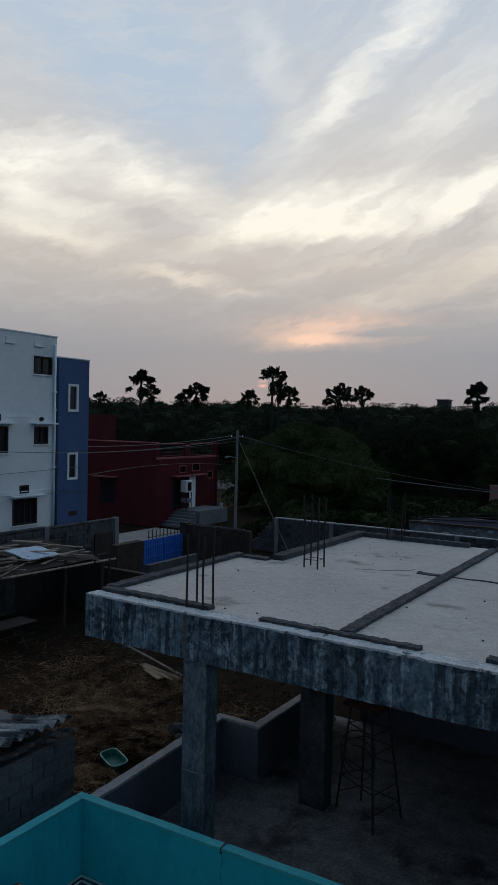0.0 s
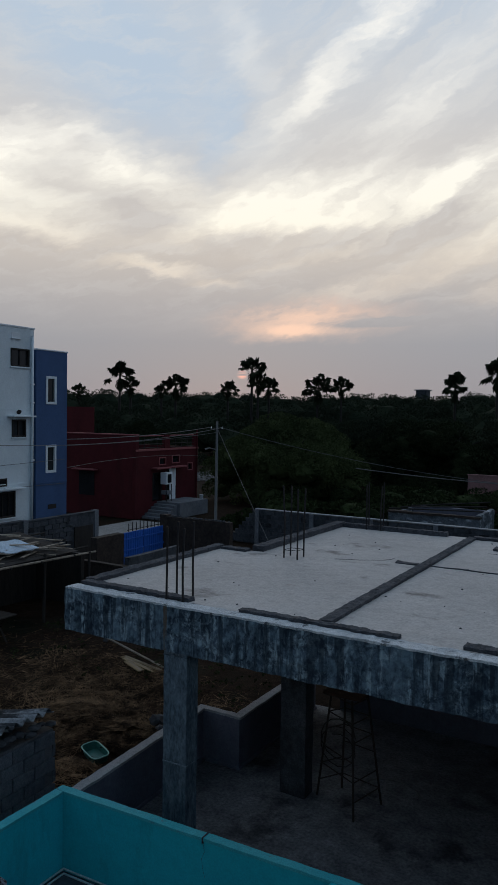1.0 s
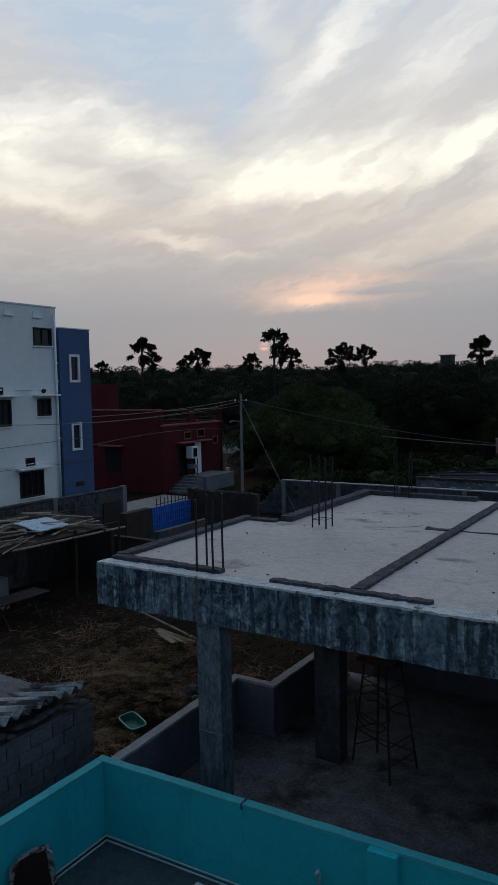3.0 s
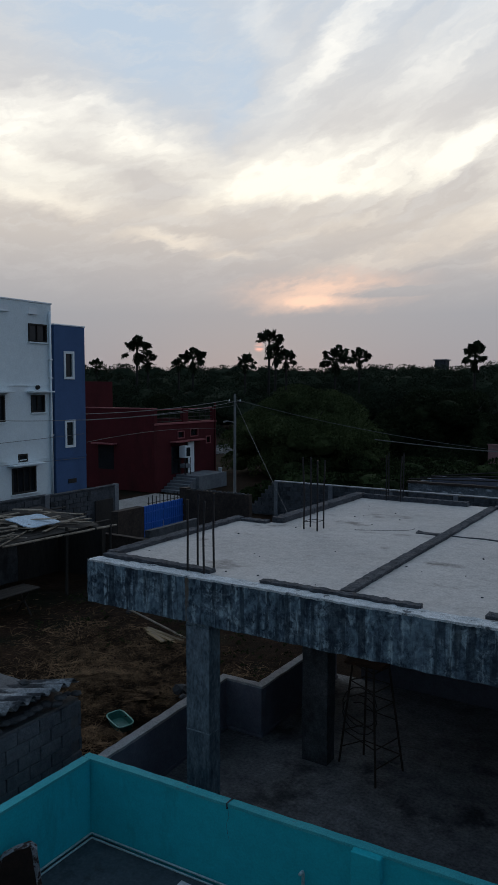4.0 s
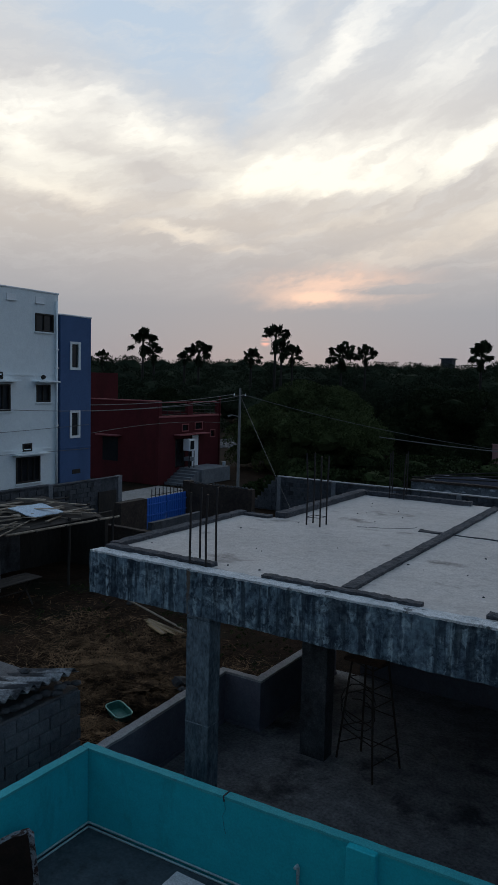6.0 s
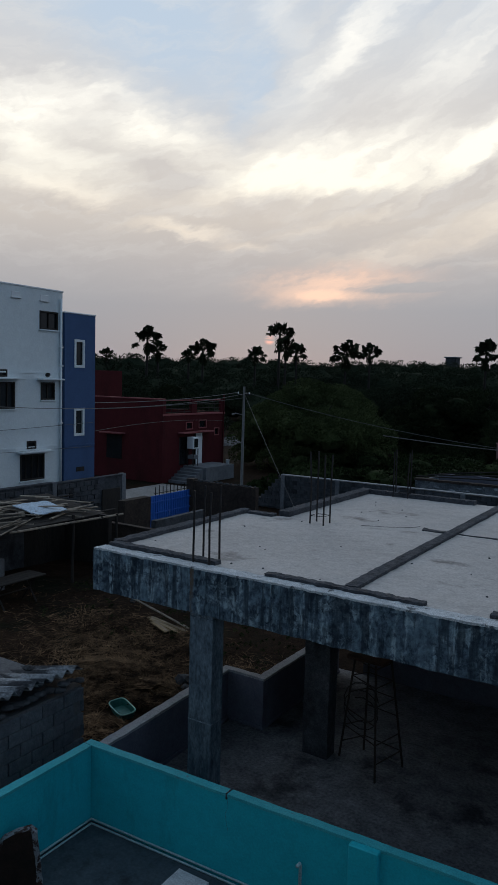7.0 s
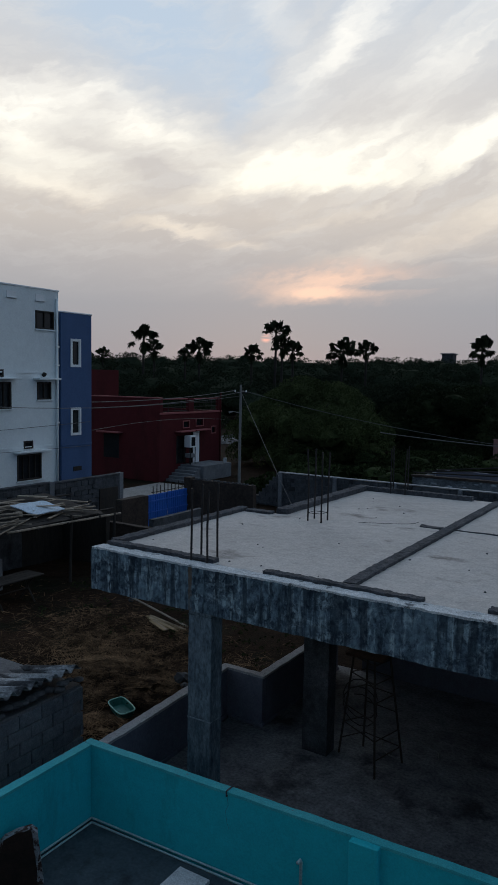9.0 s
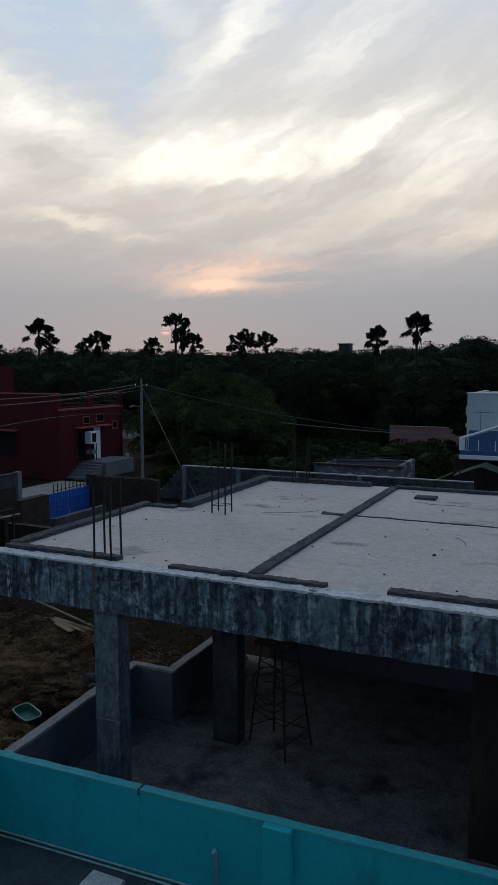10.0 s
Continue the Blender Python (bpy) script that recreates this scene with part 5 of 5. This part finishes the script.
def ruined_room():
    r = thing("ruined_room", (-9.6, 35, 0), "roofless room of flaking whitewashed blocks", "ruin")
    part("front_wall", rough_box(-12.0, -7.65, 34.0, 34.2, -0.05, 1.80, 0.16, 0.03), "wash", r)
    part("left_wall", rough_box(-12.0, -11.8, 34.21, 37.2, -0.05, 1.7, 0.2, 0.03), "wash", r)
    part("right_wall", rough_box(-7.85, -7.65, 34.21, 37.2, -0.05, 1.95, 0.2, 0.02), "wash", r)
    part("rear_wall", rough_box(-11.79, -7.86, 37.0, 37.2, -0.05, 1.85, 0.2, 0.03), "grey_wall", r)
    part("wall_top", rough_box(-12.05, -7.6, 33.95, 34.25, 1.801, 1.90, 0.16, 0.03), "brown_brick", r)
    for k in range(3):
        part("fallen_beam", tube([(-12.1 + k * 0.3, 34.4 + k * 0.8, 1.95), (-7.7, 34.9 + k * 0.8, 2.05 + 0.15 * k)], 0.035, 6), "wood_shade", r, "dark pole across the walls")


ruined_room()


def right_buildings():
    p = thing("pink_wall", (-11.4, 56.4, 0), "low plain pink plastered wall among the shrubs", "wall", kind="structure")
    part("wall_run", rough_box(-13.65, -6.0, 56.4, 56.65, -0.05, 2.1, 0.5, 0.01), "pink", p)
    part("coping", box(-13.7, -5.95, 56.35, 56.7, 2.11, 2.17, 0.01), "pink", p)
    q = solo("far_shed", box(-8.4, -4.8, 60, 64, -0.05, 3.6, 0.03), "cream", "small pale outbuilding behind a leafy bush", "shed", base=(-6.6, 62, 0))
    h = thing("pale_house", (0, 41, 0), "pale plastered house with a blue balcony", "house")
    part("wall", rough_box(-5.45, 6.0, 39.5, 39.75, -0.05, 5.25, 0.6, 0.006), "pale_wall", h)
    part("wall", box(-5.45, -5.2, 39.76, 47, -0.05, 5.25), "pale_wall", h)
    part("roof", box(-5.19, 6.0, 39.76, 47, 5.0, 5.2), "concrete", h)
    part("coping", box(-5.5, 6.0, 39.45, 39.8, 5.252, 5.31, 0.01), "white_trim", h)
    bal = part("balcony", box(-5.15, 6.0, 35.0, 39.49, 2.3, 2.5, 0.02), "white_trim", h, "balcony slab with a white edge")
    part("balcony_band", box(-5.13, 6.0, 35.02, 35.1, 2.51, 2.72, 0.01), "blue", bal)
    for k in range(16):
        x = -5.05 + k * 0.25
        part("baluster", box(x, x + 0.035, 35.04, 35.08, 2.72, 3.2), "white_trim" if k % 3 == 0 else "blue", bal)
    part("rail", box(-5.15, -4.9, 35.0, 35.14, 2.72, 3.25, 0.01), "white_trim", bal)
    a, b2 = Vector((-5.15, 35.07, 3.25)), Vector((-2.6, 35.07, 4.15))
    part("sloped_rail", tube([a, b2], 0.07, 6), "white_trim", bal)
    part("blue_panel", box(-4.85, 6.0, 35.9, 36.0, 2.52, 3.6, 0.01), "blue", h, "deep blue panel behind the balcony rail")
    # added dark panel: the shade beneath the balcony as a surface colour
    part("lower_wall", box(-5.6, 6.0, 36.5, 36.75, -0.05, 2.29), "wood_shade", h, "dark panel standing in for the shade below the balcony")
    c = thing("cloth_canopy", (-3.5, 33, 0), "dark green cloth canopy sagging from poles", "canopy")
    bm = bmesh.new()
    g = [[bm.verts.new((-5.0 + 0.3 * i, 32.2 + 0.35 * j, 2.35 - 0.5 * abs(i - 4) / 4 + 0.1 * noise.noise((i * 0.6, j * 0.6, 2)))) for i in range(12)] for j in range(6)]
    for j in range(5):
        for i in range(11):
            bm.faces.new((g[j][i], g[j][i + 1], g[j + 1][i + 1], g[j + 1][i]))
    part("cloth", bm, "green_cloth", c, smooth=True)
    for x in (-4.7, -2.2):
        part("pole", tube([(x, 32.4, 0), (x, 32.4, 2.1)], 0.035, 6), "wood_shade", c)
    part("prop", tube([(-7.2, 31.9, 0.9), (-5.0, 32.3, 2.0)], 0.03, 6), "plank", c, "slanting pale pole")
    an = thing("antenna", (-4.2, 38.0, 0), "thin roof antenna on a pole", "antenna")
    part("mast", tube([(-4.35, 36.2, 3.6), (-4.35, 36.2, 4.6)], 0.012, 5), "steel", an)
    part("arm", tube([(-4.75, 36.2, 4.45), (-3.7, 36.2, 4.45)], 0.009, 5), "steel", an)
    fh = thing("distant_block", (-120, 355, 0), "distant pale flat-roofed building above the trees", "house", "distant buildings")
    for (x, y, w, h_, n) in ((-108.6, 342, 5.2, 19.6, 3), (-24, 330, 6, 22, 2), (-21, 300, 8, 20, 2), (-44, 320, 4, 19.5, 2)):
        part("tower", box(x, x + w, y, y + 6, -0.1, h_, 0.05), "far_block", fh)
        part("roof_slab", box(x - 0.6, x + w + 0.6, y - 0.6, y + 6.6, h_ + 0.01, h_ + 0.5, 0.05), "concrete", fh)


right_buildings()


def rubble_field():
    rnd = np.random.RandomState(9)
    vs, fs = [], []
    for _ in range(700):
        x, y, r = -44 + rnd.rand() * 14, 58 + rnd.rand() * 14, 0.12 + 0.35 * rnd.rand() ** 2
        k = len(vs)
        a = rnd.rand() * 6.3
        for i in range(5):
            q = a + i * 1.2566
            vs.append((x + r * math.cos(q) * (0.7 + 0.6 * rnd.rand()), y + r * math.sin(q) * (0.7 + 0.6 * rnd.rand()), -0.05))
        for i in range(5):
            q = a + i * 1.2566
            vs.append((x + 0.6 * r * math.cos(q), y + 0.6 * r * math.sin(q), r * (0.5 + 0.5 * rnd.rand())))
        for i in range(5):
            fs.append((k + i, k + (i + 1) % 5, k + 5 + (i + 1) % 5, k + 5 + i))
        fs.append(tuple(k + 5 + i for i in range(5)))
    ob = new("rubble_heap", mesh_from("rubble_heap", vs, fs, "rubble"))
    tagged(ob, "pale broken stones on open ground beyond the house", "rubble", kind="stuff")
    w = solo("far_wall", box(-46, -24.5, 73.0, 73.3, -0.05, 1.0, 0.02), "rubble", "low pale boundary wall in the distance", "wall", "structure")


rubble_field()


# ---- plants ----
ICO = bmesh.new()
bmesh.ops.create_icosphere(ICO, subdivisions=2, radius=1.0)
ICO_V = np.array([v.co[:] for v in ICO.verts])
ICO_F = np.array([[v.index for v in f.verts] for f in ICO.faces])
ICO.free()


def leaves(rnd, crowns, size, count, out, floor=0.05, core=0.5):
    """Crowns of small leaf faces gathered in clumps over an uneven dense core: rows of centre, radii."""
    for (cx, cy, cz, rx, ry, rz) in crowns:
        r3, c3 = np.array((rx, ry, rz)), np.array((cx, cy, cz))
        clumps = max(6, count // 22)
        u = rnd.randn(clumps, 3)
        u /= np.linalg.norm(u, axis=1)[:, None]
        u[:, 2] = np.where(u[:, 2] < -0.35, -u[:, 2], u[:, 2])
        cc = c3 + u * (0.78 + 0.18 * rnd.rand(clumps))[:, None] * r3
        p = cc[rnd.randint(0, clumps, count)] + rnd.randn(count, 3) * r3 * 0.11
        q = (p - c3) / r3
        q /= np.maximum(np.linalg.norm(q, axis=1) / (0.93 + 0.07 * rnd.rand(count)), 1.0)[:, None]
        p = c3 + q * r3
        p[:, 2] = np.maximum(p[:, 2], floor)
        d = rnd.randn(count, 3)
        d /= np.linalg.norm(d, axis=1)[:, None]
        e = np.cross(d, rnd.randn(count, 3))
        e /= np.linalg.norm(e, axis=1)[:, None]
        s = size * (0.6 + 0.8 * rnd.rand(count))[:, None]
        out.append(np.stack((p - d * s * 0.5 - e * s * 0.3, p - d * s * 0.3 + e * s * 0.35, p + d * s * 0.6), 1))
        if core:
            k = ICO_V * (core * (0.80 + 0.36 * rnd.rand(len(ICO_V))))[:, None] * r3 + c3
            k[:, 2] = np.maximum(k[:, 2], -0.05)
            out.append(k[ICO_F])


def leaf_mesh(name, out, material, origin=(0, 0, 0)):
    tri = np.concatenate(out).astype(np.float32) - np.array(origin, np.float32)
    n = len(tri)
    me = bpy.data.meshes.new(name)
    me.vertices.add(3 * n)
    me.vertices.foreach_set("co", tri.reshape(-1))
    me.loops.add(3 * n)
    me.loops.foreach_set("vertex_index", np.arange(3 * n, dtype=np.int32))
    me.polygons.add(n)
    me.polygons.foreach_set("loop_start", np.arange(0, 3 * n, 3, dtype=np.int32))
    me.update(calc_edges=True)
    me.materials.append(M[material])
    return me


def polar(az, dist):
    a = radians(az)
    return dist * math.sin(a), dist * math.cos(a)


def tree(name, x, y, top, width, seed, label, material="leaf", leaf=0.30, count=9000, lobes=26, low=0.25, flat=0.5):
    rnd = np.random.RandomState(seed)
    t = thing(name, (x, y, 0), label, "tree")
    bm = tube([(x, y, -0.1), (x + 0.1, y, top * 0.22), (x - 0.05, y, top * 0.42)], [0.32, 0.24, 0.16], 8)
    for i in range(7):
        a = i * 0.9 + seed
        tube([(x, y, top * (0.2 + 0.02 * i)), (x + width * 0.15 * math.cos(a), y + width * 0.15 * math.sin(a), top * 0.5), (x + width * 0.33 * math.cos(a), y + width * 0.33 * math.sin(a), top * (0.62 + 0.03 * (i % 3)))], [0.14, 0.09, 0.03], 6, bm)
    part("trunk", bm, "bark", t, "dark branching trunk")
    crowns = []
    for i in range(lobes):
        a, r = rnd.rand() * 6.283, math.sqrt(rnd.rand())
        h = top * (1 - flat * r ** 2.2) * (0.80 + 0.06 * rnd.rand())
        w = width * (0.12 + 0.05 * rnd.rand())
        z = max(h - w * 0.3 - (rnd.rand() ** 2) * top * 0.45, top * low)
        crowns.append((x + r * width * 0.40 * math.cos(a), y + r * width * 0.40 * math.sin(a), z, w, w, w * 0.7))
    out = []
    leaves(rnd, crowns, leaf, count // lobes, out)
    ob = new("crown", leaf_mesh("crown", out, material, (x, y, 0)))
    ob.parent = t
    return t


tree("spreading_tree", -25.5, 49.0, 7.0, 12.5, 1, "broad dome-shaped dark green tree behind the wall", count=200000, lobes=90, low=0.10, leaf=0.13, material="olive")
for i, (az, d, top, w) in enumerate(((-16.5, 66, 7.2, 13), (-9.5, 70, 7.8, 14), (-39.0, 84, 6.4, 11), (-21.5, 74, 7.6, 12), (-4.0, 66, 7.4, 12), (-43.0, 76, 7.0, 12))):
    tree("scrub_tree", *polar(az, d), top, w, i + 20, "broad dark green scrub tree", "leaf_dark" if i % 2 else "leaf", 0.18, 60000, 44, 0.08)


def palm(az, el, dist, crown, seed, lean=0.0):
    rnd = random.Random(seed)
    x, y = polar(az, dist)
    top = 6.4 + dist * math.tan(radians(el))
    t = thing("palmyra_palm", (x, y, 0), "tall palmyra palm with a ragged fan-leaved crown", "palm tree", "palmyra palms")
    part("trunk", tube([(x - lean, y, -0.1), (x - lean * 0.4, y, top * 0.5), (x, y, top)], [0.30, 0.20, 0.17], 8), "bark", t)
    bm = bmesh.new()
    c = Vector((x, y, top))
    for i in range(22):
        a, tilt = i * 2.4 + rnd.uniform(-0.4, 0.4), rnd.uniform(-0.35, 1.45)
        d = Vector((math.cos(a) * math.cos(tilt), math.sin(a) * math.cos(tilt), math.sin(tilt)))
        l = crown * rnd.uniform(0.26, 0.44)
        hub = c + d * l
        tube([c, c + d * l * 0.5 + Vector((0, 0, 0.06 * l)), hub], [0.06, 0.04, 0.03], 3, bm)
        s = d.cross(Vector((rnd.uniform(-1, 1), rnd.uniform(-1, 1), 1))).normalized()
        r = crown * rnd.uniform(0.16, 0.23)
        for k in range(17):
            g = -2.5 + 5.0 * k / 16
            out = d * math.cos(g) + s * math.sin(g)
            droop = Vector((0, 0, -1)) * r * rnd.uniform(0.15, 0.75)
            tip = hub + out * r * rnd.uniform(0.82, 1.08) + droop
            w = (d * math.cos(g + 1.57) + s * math.sin(g + 1.57)) * r * 0.19
            mid = hub + out * r * 0.6 + droop * 0.3
            vv = [bm.verts.new(p) for p in (hub, mid - w, tip, mid + w)]
            bm.faces.new(vv)
    for i in range(46):
        a, fall = rnd.uniform(0, 6.283), crown * rnd.uniform(0.12, 0.52)
        o = Vector((math.cos(a), math.sin(a), 0))
        b0 = c + o * 0.12 - Vector((0, 0, fall * 0.4))
        e = c + o * crown * rnd.uniform(0.06, 0.17) - Vector((0, 0, fall))
        w = Vector((-o.y, o.x, 0)) * crown * 0.035
        vv = [bm.verts.new(p) for p in (b0, e - w, e - Vector((0, 0, crown * 0.06)), e + w)]
        bm.faces.new(vv)
    part("crown", bm, "palm_leaf", t, "stiff dark fan leaves")


palm(-40.6, 2.95, 118, 4.6, 1, 0.3)
palm(-39.8, 2.15, 121, 3.6, 2, -0.3)
palm(-36.3, 2.25, 120, 4.6, 3)
palm(-37.4, 1.85, 126, 2.6, 4)
palm(-32.2, 2.0, 122, 3.4, 5)
palm(-30.3, 3.6, 112, 4.4, 6, 0.2)
palm(-29.8, 2.6, 114, 3.6, 7, 0.2)
palm(-29.0, 2.25, 118, 3.8, 8, -0.3)
palm(-25.1, 2.2, 116, 4.8, 9, 0.4)
palm(-23.3, 2.35, 120, 3.6, 10)
palm(-14.7, 2.35, 116, 4.6, 31)
palm(-11.7, 3.35, 112, 5.0, 12)
palm(-43.7, 1.75, 150, 2.8, 13)
tree("hill_tree", *polar(-8.0, 150), 13.6, 9, 91, "flat-topped dark tree on the skyline", "leaf_dark", 0.3, 26000, 30, 0.3, 0.25)
tree("hill_tree", *polar(-5.0, 155), 14.0, 11, 92, "flat-topped dark tree on the skyline", "leaf_dark", 0.3, 26000, 30, 0.3, 0.25)
tree("hill_tree", *polar(-11.6, 160), 12.2, 14, 93, "flat-topped dark tree on the skyline", "leaf_dark", 0.3, 26000, 30, 0.2, 0.3)


def far_woods():
    rnd = np.random.RandomState(4)
    out = []

    def band(n, d0, d1, el0, el1, size, count, rad, core, a0=-78, a1=30):
        rows = []
        for i in range(n):
            az = a0 + (a1 - a0) * (i + rnd.rand()) / n
            d = d0 + (d1 - d0) * rnd.rand()
            hill = 0.75 * min(1, max(0, (az + 14) / 7))
            topz = 6.4 + d * math.tan(radians(el0 + (el1 - el0) * rnd.rand() + hill * (d / 200)))
            r = rad * (0.7 + 0.6 * rnd.rand())
            x, y = polar(az, d)
            if -47 < x < -27 and 52 < y < 75:
                continue
            for q in range(2):
                rz = max(1.2, (topz * (0.5 if q else 0.42)))
                rows.append((x + rnd.randn() * r * 0.4, y, topz - rz * 0.98 if not q else max(topz * 0.42, 0.8), r, r, rz if not q else topz * 0.4))
        leaves(rnd, rows, size, count, out, 0.1, core)

    band(200, 185, 250, 1.55, 1.9, 0.40, 1000, 5.0, 0.80)
    band(150, 130, 180, 0.7, 1.55, 0.34, 1100, 4.8, 0.74)
    band(130, 92, 125, -0.6, 0.5, 0.27, 1200, 4.4, 0.62)
    band(110, 66, 90, -2.6, -1.2, 0.20, 1200, 3.6, 0.52)
    ob = new("far_woods", leaf_mesh("far_woods", out, "leaf_dark"))
    tagged(ob, "dense dark green scrub woodland reaching to the skyline", "woodland", kind="stuff")
    out = []
    rows = []
    for _ in range(130):
        x, y = rnd.uniform(-24, 2), rnd.uniform(38, 55)
        if (-13 < x < -7 and y < 38.5) or (x > -8 and y < 49):
            continue
        h = rnd.uniform(0.5, 1.7)
        rows.append((x, y, h * 0.5, h * 0.9, h * 0.9, h * 0.55))
    for _ in range(26):
        x, y = rnd.uniform(-8, -5.6), rnd.uniform(32.5, 44)
        h = rnd.uniform(0.4, 1.2)
        rows.append((x, y, h * 0.5, h * 0.8, h * 0.8, h * 0.5))
    for _ in range(14):
        x, y = rnd.uniform(-21.9, -19.8), rnd.uniform(33.0, 36)
        h = rnd.uniform(0.4, 1.1)
        rows.append((x, y, h * 0.5, h * 0.6, h * 0.6, h * 0.55))
    leaves(rnd, rows, 0.15, 420, out, 0.02, 0.6)
    ob = new("undergrowth", leaf_mesh("undergrowth", out, "weed"))
    tagged(ob, "low tangled weeds and bushes behind the block wall", "bushes", kind="stuff")
    out = []
    rows = []
    for _ in range(45):
        x, y = rnd.uniform(-16, -7.9), rnd.uniform(12.5, 18)
        h = rnd.uniform(0.08, 0.28)
        rows.append((x, y, h * 0.5, h * 1.3, h * 1.3, h * 0.6))
    leaves(rnd, rows, 0.045, 50, out, 0.02, 0)
    ob = new("yard_weeds", leaf_mesh("yard_weeds", out, "weed"))
    tagged(ob, "small dark weeds in the yard", "weeds", kind="stuff")


far_woods()
tree("leafy_bush", -6.6, 51.5, 4.3, 4.0, 77, "slender leafy bush before the pink wall", "leaf", 0.20, 2600, 12, 0.25)
